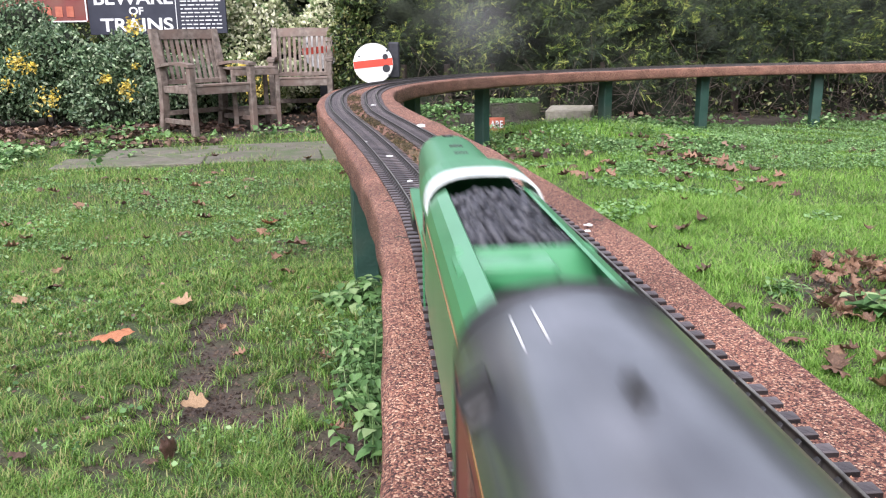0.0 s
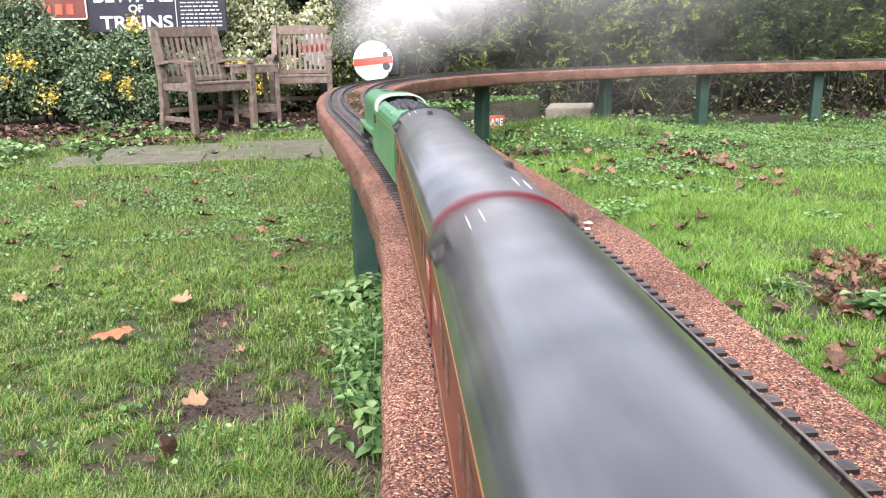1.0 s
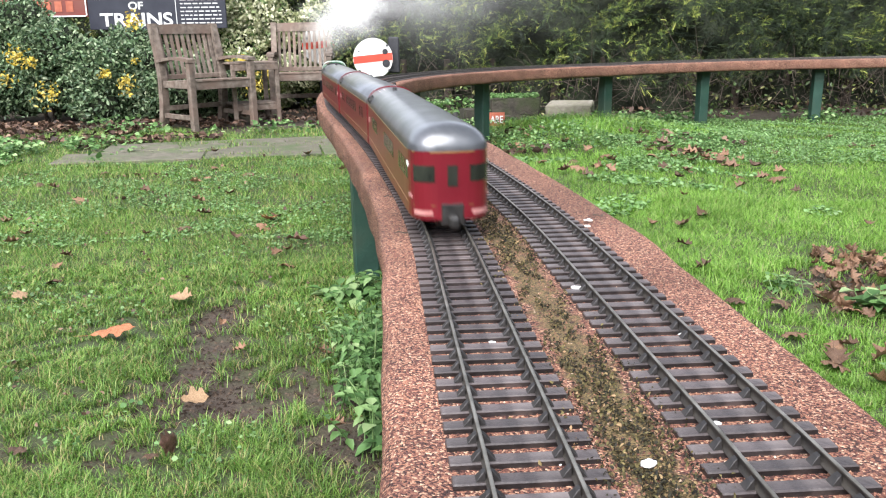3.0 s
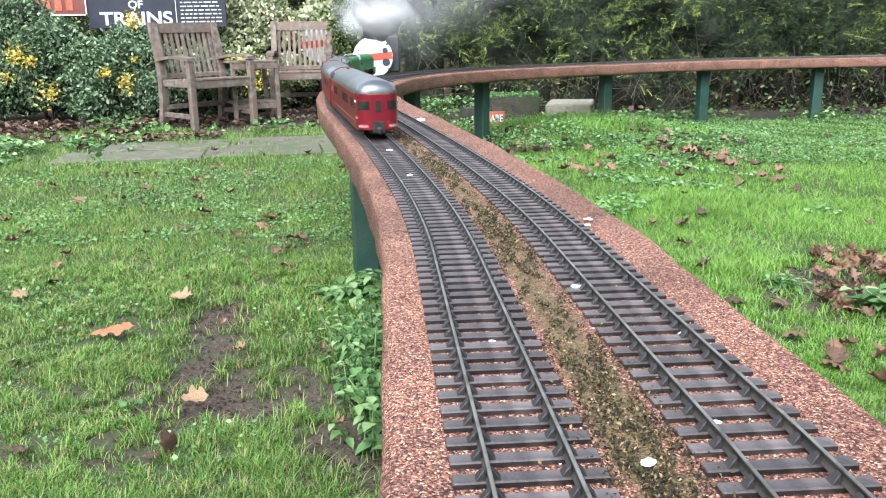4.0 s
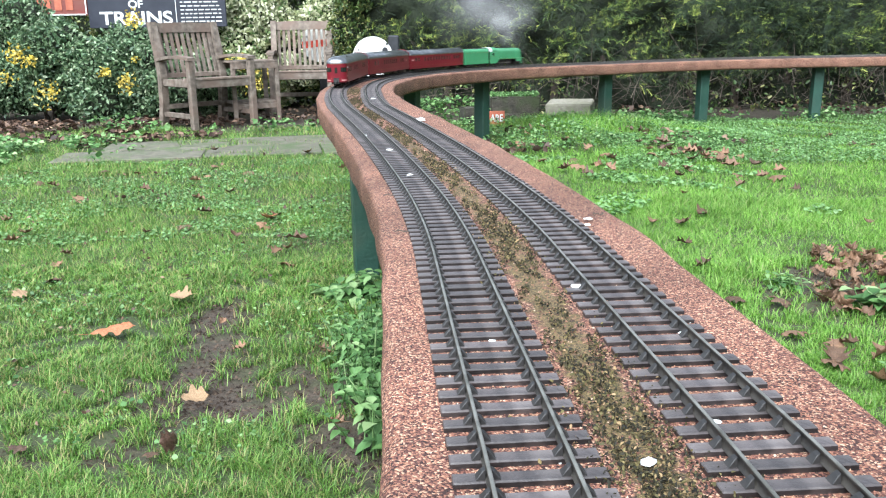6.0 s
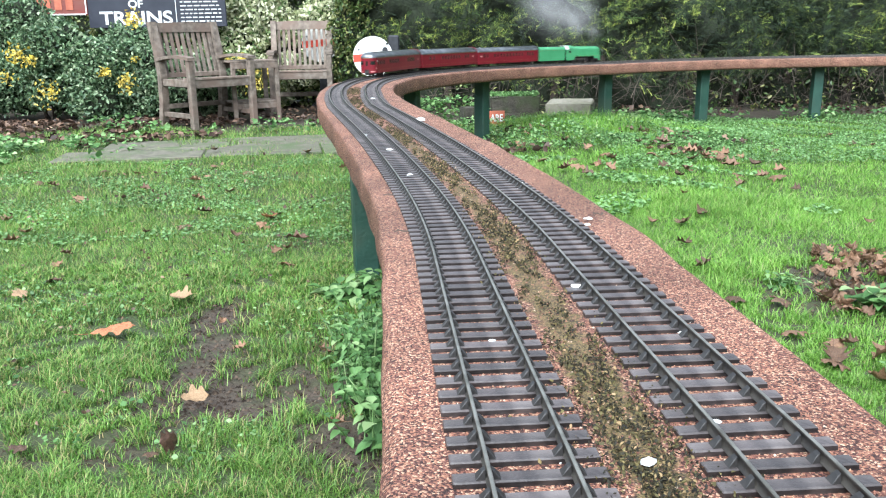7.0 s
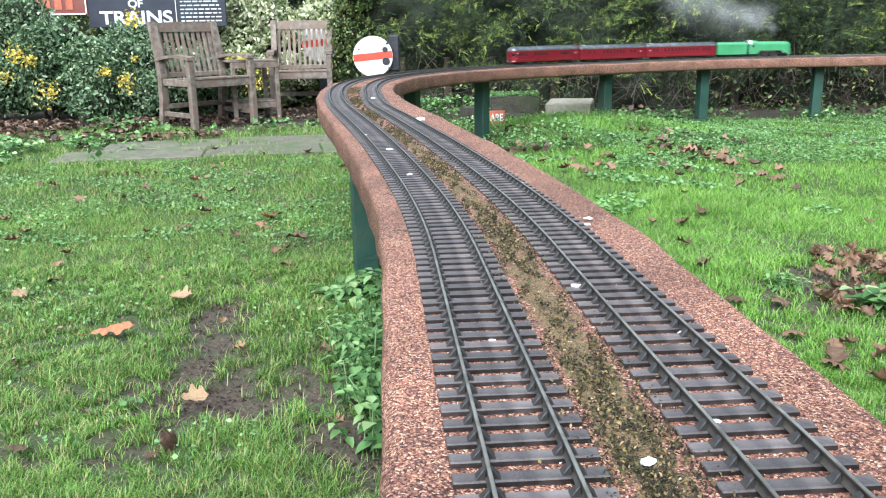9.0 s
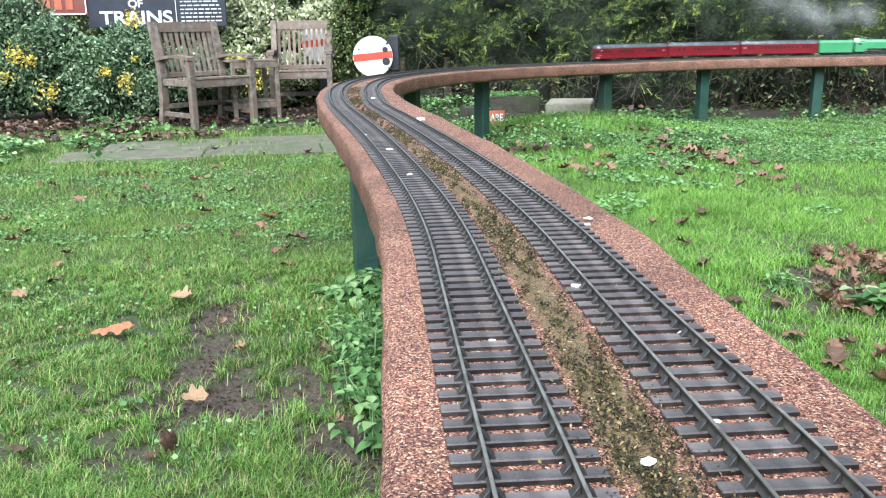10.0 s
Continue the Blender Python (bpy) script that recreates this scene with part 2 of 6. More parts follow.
M_DEAD = leaf_mat("dead_leaf_litter", [(0.0, (0.028, 0.017, 0.012)), (0.45, (0.075, 0.043, 0.03)), (0.8, (0.15, 0.09, 0.062)), (1.0, (0.30, 0.2, 0.13))], 0.6, 0.1)
M_LEAF = mat("fallen_leaf", [(0.06, 0.032, 0.02), (0.25, 0.14, 0.078)], 45, 0.6, bump=0.3, bscale=120, vary="object", amount=0.55)
M_LEAF_ORANGE = mat("orange_dead_leaf", [(0.22, 0.075, 0.03), (0.46, 0.19, 0.085)], 45, 0.55, bump=0.4, bscale=120)
M_LEAF_PALE = mat("straw_dead_leaf", [(0.20, 0.12, 0.06), (0.42, 0.28, 0.16)], 45, 0.6, bump=0.4, bscale=120)
M_LEAF_DARK = mat("dark_dead_leaf", [(0.045, 0.024, 0.016), (0.15, 0.075, 0.045)], 45, 0.55, bump=0.4, bscale=120)
M_MOSS = leaf_mat("moss_tufts", [(0.0, (0.010, 0.009, 0.007)), (0.45, (0.028, 0.025, 0.012)), (0.75, (0.085, 0.072, 0.026)), (0.9, (0.17, 0.14, 0.055)), (1.0, (0.34, 0.22, 0.12))], 0.8, 0.05)
M_GRIT = leaf_mat("felt_grit", [(0.0, (0.02, 0.013, 0.012)), (0.3, (0.10, 0.04, 0.03)), (0.7, (0.25, 0.11, 0.072)), (0.93, (0.38, 0.21, 0.13)), (1.0, (0.55, 0.42, 0.32))], 0.6, 0.0)
M_CRUMB = leaf_mat("earth_crumbs", [(0.0, (0.018, 0.012, 0.009)), (0.6, (0.05, 0.034, 0.024)), (1.0, (0.13, 0.095, 0.07))], 0.9, 0.0, 0.2)
M_DROP = mat("chalky_white", [(0.6, 0.6, 0.57), (0.8, 0.8, 0.78)], 90, 0.8)


def steam_mat():
    """Thin white vapour: opacity follows the mesh's soft value and a drifting pattern of noise."""
    m = bpy.data.materials.new("steam_vapour")
    m.use_nodes = True
    n, l = m.node_tree.nodes, m.node_tree.links
    b = n["Principled BSDF"]
    b.inputs["Base Color"].default_value = (0.82, 0.82, 0.8, 1)
    b.inputs["Roughness"].default_value, b.inputs["Specular IOR Level"].default_value = 1.0, 0.0
    at = n.new("ShaderNodeAttribute")
    at.attribute_name = "soft"
    tc = n.new("ShaderNodeTexCoord")
    no = n.new("ShaderNodeTexNoise")
    no.inputs["Scale"].default_value, no.inputs["Detail"].default_value = 6, 3
    l.new(tc.outputs["Object"], no.inputs["Vector"])
    mr = n.new("ShaderNodeMapRange")
    mr.inputs["From Min"].default_value, mr.inputs["From Max"].default_value = 0.3, 0.72
    mr.inputs["To Min"].default_value = 0.25
    l.new(no.outputs["Fac"], mr.inputs["Value"])
    mu = n.new("ShaderNodeMath")
    mu.operation = "MULTIPLY"
    l.new(at.outputs["Fac"], mu.inputs[0])
    l.new(mr.outputs["Result"], mu.inputs[1])
    tl = n.new("ShaderNodeBsdfTranslucent")
    tl.inputs["Color"].default_value = (0.95, 0.95, 0.95, 1)
    half = n.new("ShaderNodeMixShader")
    half.inputs[0].default_value = 0.12
    l.new(b.outputs[0], half.inputs[1])
    l.new(tl.outputs[0], half.inputs[2])
    tp = n.new("ShaderNodeBsdfTransparent")
    ms = n.new("ShaderNodeMixShader")
    l.new(mu.outputs[0], ms.inputs[0])
    l.new(tp.outputs[0], ms.inputs[1])
    l.new(half.outputs[0], ms.inputs[2])
    l.new(ms.outputs[0], n["Material Output"].inputs[0])
    return m


M_STEAM = steam_mat()


# ---- mesh helpers ----
def part(name, bm, material, parent=None, label="", smooth=False):
    """Links a bmesh as one mesh object under a thing or a part."""
    me = bpy.data.meshes.new(name)
    bm.to_mesh(me)
    bm.free()
    me.materials.append(material)
    if smooth:
        me.shade_smooth()
        me.set_sharp_from_angle(angle=radians(38))
    ob = new(name, me)
    ob.parent = parent
    return tagged(ob, label)


def thing(name, m, label, category, group="", kind=""):
    ob = new(name)
    ob.empty_display_size = 0.05
    ob.matrix_basis = m
    return tagged(ob, label, category, group, kind)


def fast_mesh(name, verts, faces, material):
    """A mesh from arrays: verts n x 3, faces m x 3 or m x 4."""
    me = bpy.data.meshes.new(name)
    verts, faces = np.asarray(verts, np.float32), np.asarray(faces, np.int32)
    k = faces.shape[1]
    me.vertices.add(len(verts))
    me.vertices.foreach_set("co", verts.ravel())
    me.loops.add(faces.size)
    me.loops.foreach_set("vertex_index", faces.ravel())
    me.polygons.add(len(faces))
    me.polygons.foreach_set("loop_start", np.arange(0, faces.size, k, dtype=np.int32))
    me.update(calc_edges=True)
    me.materials.append(material)
    return me


def value_layer(me, name, values):
    a = me.attributes.new(name, "FLOAT", "POINT")
    a.data.foreach_set("value", np.asarray(values, np.float32))


def box(bm, size, at=(0, 0, 0), m=None, bevel=0.0):
    """Adds a box, bevelled where asked."""
    mm = Matrix.Translation(at) @ (m or Matrix()) @ Matrix.Diagonal((*size, 1))
    r = bmesh.ops.create_cube(bm, size=1, matrix=mm)
    if bevel:
        es = list({e for v in r["verts"] for e in v.link_edges})
        bmesh.ops.bevel(bm, geom=es, offset=bevel, segments=1, affect="EDGES")
    return bm


def box_bm(size, at=(0, 0, 0), m=None, bevel=0.0):
    return box(bmesh.new(), size, at, m, bevel)


def rod(bm, a, b, r0, r1=None, n=8):
    """Adds a tapered rod from a to b."""
    a, b = Vector(a), Vector(b)
    q = (b - a).to_track_quat("Z", "Y").to_matrix().to_4x4()
    bmesh.ops.create_cone(bm, cap_ends=True, segments=n, radius1=r0, radius2=r0 if r1 is None else r1, depth=(b - a).length,
                          matrix=Matrix.Translation((a + b) / 2) @ q)
    return bm


def loft(bm, rings, close=True, caps=True):
    """Joins rings of equal length into a skin."""
    vs = [[bm.verts.new(p) for p in r] for r in rings]
    n = len(vs[0])
    for a, b in zip(vs, vs[1:]):
        for i in range(n if close else n - 1):
            j = (i + 1) % n
            bm.faces.new((a[i], a[j], b[j], b[i]))
    if caps and close:
        bm.faces.new(vs[0][::-1])
        bm.faces.new(vs[-1])
    bmesh.ops.recalc_face_normals(bm, faces=bm.faces)
    return bm


# ---- the line of the railway: bends by stretches of its length ----
BEND_S = [0, .6, 1.2, 1.8, 2.4, 3.0, 3.6, 4.2, 4.8, 5.5, 6.3, 7.2, 8.2, 9.5, 11.0]
BEND_K = [0.2794, 0.0571, 0.0476, -0.0405, -0.2056, -0.3253, -0.4001, -0.3748, -0.303, -0.2633, -0.2911, -0.2962, -0.3828, -0.4138, -0.4138]
STEP = 0.01
ls = np.arange(0, 10.6, STEP)
lk = np.interp(ls, BEND_S, BEND_K)
la = 1.6365 + np.r_[0, np.cumsum((lk[1:] + lk[:-1]) / 2 * STEP)]
lx = 0.09 + np.r_[0, np.cumsum(np.cos((la[1:] + la[:-1]) / 2) * STEP)]
ly = 0.8031 + np.r_[0, np.cumsum(np.sin((la[1:] + la[:-1]) / 2) * STEP)]
bs = np.arange(STEP, 6.0, STEP)
ls = np.r_[-bs[::-1], ls]
lx = np.r_[(0.09 - np.cos(1.6365) * bs)[::-1], lx]
ly = np.r_[(0.8031 - np.sin(1.6365) * bs)[::-1], ly]
la = np.r_[np.full(len(bs), 1.6365), la]


def on_line(s, off=0.0):
    """Place and heading on the line at length s, off metres to its left."""
    a = np.interp(s, ls, la)
    return np.interp(s, ls, lx) - np.sin(a) * off, np.interp(s, ls, ly) + np.cos(a) * off, a


def dip(s):
    """How far the line sags below its level on the near side."""
    return np.interp(s, [3.2, 4.6, 6.0, 8.0, 9.5], [0, .009, .0217, .016, .0])


def outer_off(s):
    return np.interp(s, [-.4, 0, 1.83, 2.4, 3.4, 10], [.0735, .0765, .0915, .079, .074, .072])


def inner_off(s):
    return np.interp(s, [-.4, 0, 1.83, 2.4, 3.4, 10], [-.060, -.0515, -.0275, -.056, -.064, -.066])


S0, S1 = -5.6, 9.6


# ---- ground ----
def hump(x, y):
    """Height of the ground: a low bank under the far bend and small unevenness."""
    z = 0.085 * np.exp(-((x - 0.8) / 0.8) ** 2 - ((y - 5.7) / 0.6) ** 2) + 0.06 * np.exp(-((x - 0.8) / 0.6) ** 2 - ((y - 6.5) / 0.4) ** 2)
    z = z + 0.012 * np.sin(x * 2.1 + 1) * np.cos(y * 1.7) + 0.008 * np.sin(x * 5.3 + y * 4.1)
    return z


def mud(x, y):
    """Bare, trodden earth: 0 in the turf, 1 in the open patches."""
    d = 0
    for cx, cy, rx, ry, w in ((-.60, 2.12, .075, .13, 1.1), (-.585, 1.95, .07, .13, 1.2), (-.56, 1.76, .085, .13, 1.3), (-.52, 1.62, .13, .10, 1.3), (-.41, 1.55, .12, .06, 1.0), (-.55, 1.47, .07, .06, .8), (-.25, 1.66, .12, .09, 1.2), (-.17, 1.60, .08, .08, 1.2), (-.2, 1.42, .09, .09, 1.4), (-.15, 1.34, .09, .08, 1.3), (-.60, 1.36, .06, .05, .9), (-.78, 1.33, .06, .05, .9), (-.27, 1.9, .06, .05, .8), (-.36, 1.8, .05, .05, .6), (1.25, 2.25, .3, .36, .8)):
        d = np.maximum(d, w * np.exp(-((x - cx) / rx / 1.25) ** 2 - ((y - cy) / ry / 1.25) ** 2))
    d = np.maximum(d, 1 / (1 + np.exp(-(y - 6.75 + 0.25 * np.sin(x * 3)) * 8)) * 0.9)
    n = 0.5 + 0.3 * np.sin(x * 23 + 3 * np.sin(y * 17)) * np.sin(y * 19 + 2 * np.sin(x * 13)) + 0.3 * np.sin(x * 61 + 2 * np.sin(y * 47)) * np.sin(y * 57 + 3 * np.sin(x * 41))
    return np.clip(d * (0.4 + 1.2 * n), 0, 1)


def make_ground():
    gx = np.r_[np.linspace(-60, -6, 12), np.linspace(-5.5, 6, 240), np.linspace(6.5, 60, 12)]
    gy = np.r_[np.linspace(-60, 0, 12), np.linspace(0.5, 10, 240), np.linspace(11, 60, 10)]
    X, Y = np.meshgrid(gx, gy)
    Z = hump(X, Y) - 0.012 * mud(X, Y)
    i = np.arange(X.size).reshape(X.shape)
    f = np.stack([i[:-1, :-1], i[:-1, 1:], i[1:, 1:], i[1:, :-1]], -1).reshape(-1, 4)
    me = fast_mesh("ground", np.stack([X, Y, Z], -1).reshape(-1, 3), f, M_SOIL)
    value_layer(me, "mud", mud(X, Y).ravel())
    me.shade_smooth()
    # crumbs of earth on the bare patches
    r = np.random.default_rng(13)
    x, y = r.uniform(-1.4, 1.7, 90000), r.uniform(1.2, 2.6, 90000)
    k = (r.random(len(x)) < mud(x, y)) & (mud(x, y) > .3)
    x, y = x[k], y[k]
    n = len(x)
    base = np.array([(1, 0, 0), (-.5, .87, 0), (-.5, -.87, 0), (.1, 0, .9)])
    v = base[None] * r.uniform(.6, 1.4, (n, 4, 3)) * (0.0015 + 0.006 * r.random(n) ** 3)[:, None, None]
    v += np.stack([x, y, hump(x, y) - .012 * mud(x, y)], -1)[:, None]
    b = np.arange(n)[:, None] * 4
    f = np.stack([b + [0, 1, 3], b + [1, 2, 3], b + [2, 0, 3]], 1).reshape(-1, 3)
    tagged(new("soil_crumbs", fast_mesh("soil_crumbs", v.reshape(-1, 3), f, M_CRUMB)), "crumbly dark earth in the bare patches", "soil", kind="stuff")
    return tagged(new("ground", me), "damp garden soil under mown turf with muddy patches", "ground", kind="structure")


make_ground()


PATH_C, PATH_S = math.cos(radians(11)), math.sin(radians(11))


def in_path(x, y):
    """Inside the strip of concrete paving behind the lawn."""
    u, v = PATH_C * (x + 1.3) + PATH_S * (y - 5.5), PATH_C * (y - 5.5) - PATH_S * (x + 1.3)
    return (abs(v) < .46) & (u > -1.15) & (u < 1.0)


def make_grass():
    """Turf: single blades, thickest near the viewer."""
    r = np.random.default_rng(5)
    xs, ys = [], []
    for y0, y1, dens in ((-3.0, 0.0, 2600), (0.0, 1.15, 4000), (1.15, 1.8, 125000), (1.8, 2.6, 72000), (2.6, 3.6, 46000), (3.6, 5.0, 19000), (5.0, 6.9, 7500)):
        x0, x1 = (-3.2, 3.2) if y1 < 1.2 else (-0.62 * y1 - 0.15, 0.62 * y1 + 0.3)
        k = int((x1 - x0) * (y1 - y0) * dens)
        xs.append(r.uniform(x0, x1, k))
        ys.append(r.uniform(y0, y1, k))
    x, y = np.concatenate(xs), np.concatenate(ys)
    near = (np.abs(x) < .535 * y + .16 + .5 * r.random(len(x)) ** 3) | (y < 1.15) | (r.random(len(x)) < .1)
    x, y = x[near], y[near]
    lush = 0.5 + 0.5 * np.sin(x * 3.1 + 1.3 * np.sin(y * 2.3)) * np.sin(y * 2.7 + x)
    tall = np.sin(x * 31 + 3 * np.sin(y * 19)) * np.sin(y * 27 + 2 * np.sin(x * 23))
    thin = np.where(y < 2.6, .7, .3) * (tall < -.3) + 0.3 * (np.sin(x * 7.3 + 2.1 * np.sin(y * 5.2)) * np.sin(y * 8.1 + 1.7 * np.sin(x * 6.4)) > 0.35)
    tuft = np.sin(x * 9.1 + 3 * np.sin(y * 4.3)) * np.sin(y * 7.7 + 2 * np.sin(x * 5.9)) > 0.0
    keep = (r.random(len(x)) > mud(x, y) * 1.08 + thin) & ~(in_path(x, y) & ~tuft) & ~(in_path(x, y) & (r.random(len(x)) > 0.8))
    x, y, lush, tall = x[keep], y[keep], lush[keep], tall[keep]
    n = len(x)
    z = hump(x, y)
    bank = np.exp(-((x - 1.05) / 0.6) ** 2 - ((y - 5.9) / 0.5) ** 2)
    h = (0.006 + 0.021 * r.random(n) ** 1.4) * (0.7 + 0.55 * lush + .5 * np.clip(tall, -.5, 1)) * (1 + 2.2 * bank) * np.where(y > 3, 1.15, np.where(y > 2, .95, .78))
    w = (0.0005 + 0.0007 * r.random(n)) * np.where(y < 1.15, 2.6, 0.3 + 0.43 * y)
    a = r.uniform(0, 2 * np.pi, n)
    lean = h * (0.3 + 1.9 * r.random(n))
    dx, dy = np.cos(a), np.sin(a)
    px, py = -dy * w, dx * w
    v = np.empty((n, 5, 3), np.float32)
    v[:, 0] = np.stack([x - px, y - py, z - 0.004], -1)
    v[:, 1] = np.stack([x + px, y + py, z - 0.004], -1)
    v[:, 2] = np.stack([x + dx * lean * .35 - px * .8, y + dy * lean * .35 - py * .8, z + h * .62], -1)
    v[:, 3] = np.stack([x + dx * lean * .35 + px * .8, y + dy * lean * .35 + py * .8, z + h * .62], -1)
    v[:, 4] = np.stack([x + dx * lean, y + dy * lean, z + h], -1)
    lush_side = x + 0.25 * np.sin(y * 3) + r.normal(0, .12, n) > .25
    for k, material, label in ((~lush_side, M_GRASS, "short damp green lawn grass with worn patches"), (lush_side, M_LUSH, "lush bright green lawn grass beyond the deck")):
        bent, plain = v[k & (y < 2.6)], v[k & (y >= 2.6)][:, [0, 1, 4]]
        b = np.arange(len(bent))[:, None] * 5
        c = np.arange(len(plain) * 3).reshape(-1, 3) + len(bent) * 5
        f = np.concatenate([np.stack([b + [0, 1, 3], b + [0, 3, 2], b + [2, 3, 4]], 1).reshape(-1, 3), c])
        V = np.concatenate([bent.reshape(-1, 3), plain.reshape(-1, 3)])
        tagged(new("grass", fast_mesh("grass", V, f, material)), label, "grass", kind="stuff")


make_grass()


# ---- the raised deck ----
HALF = 0.1472


def deck_section():
    """Across the deck: a rounded, felt-wrapped board; list of (off, z)."""
    pts = [(-HALF + 0.012, -0.072), (-HALF + 0.003, -0.070), (-HALF - 0.002, -0.06), (-HALF - 0.003, -0.03)]
    for i in range(6):
        a = radians(180 - 18 * i)
        pts.append((-HALF + 0.008 + 0.011 * math.cos(a), -0.011 + 0.011 * math.sin(a)))
    pts += [(-0.1, 0.0), (-0.05, 0.0), (-0.02, 0.0), (0.0, 0.0), (0.02, 0.0), (0.04, 0.0), (0.1, 0.0)]
    return pts + [(-o, z) for o, z in pts[9::-1]]


def make_deck():
    deck = thing("railway_deck", pose(0, 0, 0), "raised curving railway deck wrapped in red mineral felt on green posts", "deck")
    sec = deck_section()
    ss = np.arange(S0, S1, 0.03)
    V, moss = [], []
    for s in ss:
        for k, (o, z) in enumerate(sec):
            lump = 0.0
            if abs(o) > HALF - 0.02:
                lump = 0.0022 * math.sin(s * 9 + o * 40) + 0.0015 * math.sin(s * 23 + z * 90)
            x, y, _ = on_line(s, o + math.copysign(lump, o))
            V.append((x, y, DECK_Z + z + lump * 0.4 - dip(s)))
            mid = (outer_off(s) + inner_off(s)) / 2
            g = math.exp(-((o - mid) / 0.026) ** 2) * (0.9 if s < 1.1 else 0.62 if s < 2.2 else 0.3)
            g += 0.22 if z < -0.05 else 0.0
            moss.append(g)
    m = len(sec)
    i = np.arange(len(ss) * m).reshape(len(ss), m)
    f = np.stack([i[:-1, :-1], i[:-1, 1:], i[1:, 1:], i[1:, :-1]], -1).reshape(-1, 4)
    me = fast_mesh("felt_cover", V, f[:, ::-1], M_FELT)
    value_layer(me, "moss", moss)
    me.shade_smooth()
    ob = new("felt_cover", me)
    ob.parent = deck
    tagged(ob, "red-brown mineral felt, mossy along its middle")
    # timber board under the felt
    V = []
    for s in ss:
        for o, z in ((-HALF + .012, -.074), (-HALF + .012, -.03), (HALF - .012, -.03), (HALF - .012, -.074)):
            x, y, _ = on_line(s, o)
            V.append((x, y, DECK_Z + z - dip(s)))
    i = np.arange(len(ss) * 4).reshape(len(ss), 4)
    j = np.roll(i, -1, axis=1)
    f = np.stack([i[:-1], j[:-1], j[1:], i[1:]], -1).reshape(-1, 4)
    ob = new("deck_board", fast_mesh("deck_board", V, f, M_BOARD))
    ob.parent = deck
    # torn joints of the felt
    for s, o0, o1 in ((0.15, 0.112, 0.149), (0.38, 0.118, 0.150), (0.2, -0.148, -0.12), (2.9, 0.11, 0.148), (5.3, -0.149, -0.11), (6.6, -0.149, -0.1)):
        bm = bmesh.new()
        top, low = [], []
        for k in range(7):
            o = o0 + (o1 - o0) * k / 6
            x, y, a = on_line(s + 0.006 * math.sin(k * 2.3 + s * 9), o)
            drop = max(0.0, abs(o) - 0.135) * 0.8
            top.append(bm.verts.new((x - 0.0024 * math.cos(a), y - 0.0024 * math.sin(a), DECK_Z + 0.0008 - drop - dip(s))))
            low.append(bm.verts.new((x + 0.0024 * math.cos(a), y + 0.0024 * math.sin(a), DECK_Z + 0.0014 - drop - dip(s))))
        for k in range(6):
            bm.faces.new((top[k], top[k + 1], low[k + 1], low[k]))
        part("felt_joint", bm, M_BOARD, deck)
    # posts
    for s, off in ((-4.6, 0.0), (-2.9, 0.0), (-1.2, 0.02), (1.70, 0.045), (3.94, 0.0), (4.78, 0.0), (6.06, 0.0), (6.975, 0.0), (7.94, 0.0), (8.9, 0.0)):
        x, y, a = on_line(s, off)
        g = float(hump(x, y))
        w = 0.074
        hgt = DECK_Z - 0.074 - dip(s) - g + 0.05
        bm = box_bm((w, w, hgt), (0, 0, g - 0.05 + hgt / 2), bevel=0.004)
        bmesh.ops.transform(bm, matrix=Matrix.Translation((x, y, 0)) @ Matrix.Rotation(a, 4, "Z"), verts=bm.verts)
        part("post", bm, M_POST, deck, "dark green painted timber post")
    return deck


DECK = make_deck()


# ---- tracks ----
def sleeper_mesh():
    bm = bmesh.new()
    hx, hy = 0.0050, 0.0412
    lo = [(-hx - .0004, -hy), (hx + .0004, -hy), (hx + .0004, hy), (-hx - .0004, hy)]
    hi = [(-hx + .0006, -hy + .0006), (hx - .0006, -hy + .0006), (hx - .0006, hy - .0006), (-hx + .0006, hy - .0006)]
    loft(bm, [[(x, y, -0.001) for x, y in lo], [(x, y, 0.0029) for x, y in lo], [(x, y, 0.0036) for x, y in hi]])
    return bm


def chair_bm(bm):
    """Rail chairs with their keys on one sleeper."""
    for c in (0.0,):
        for sd in (-1, 1):
            y0 = c + sd * 0.0016
            y1 = c + sd * 0.0068
            a = [(-.0030, y0, .0034), (.0030, y0, .0034), (.0036, y1, .0034), (-.0036, y1, .0034)]
            b = [(-.0020, y0, .0090), (.0020, y0, .0090), (.0022, y0 + sd * .002, .0076), (-.0022, y0 + sd * .002, .0076)]
            vs = [bm.verts.new(p) for p in a + b]
            for q in ((4, 5, 6, 7), (0, 1, 5, 4), (1, 2, 6, 5), (2, 3, 7, 6), (3, 0, 4, 7)):
                bm.faces.new([vs[i] for i in q])
    bmesh.ops.recalc_face_normals(bm, faces=bm.faces)
    return bm


PITCH = 0.0207


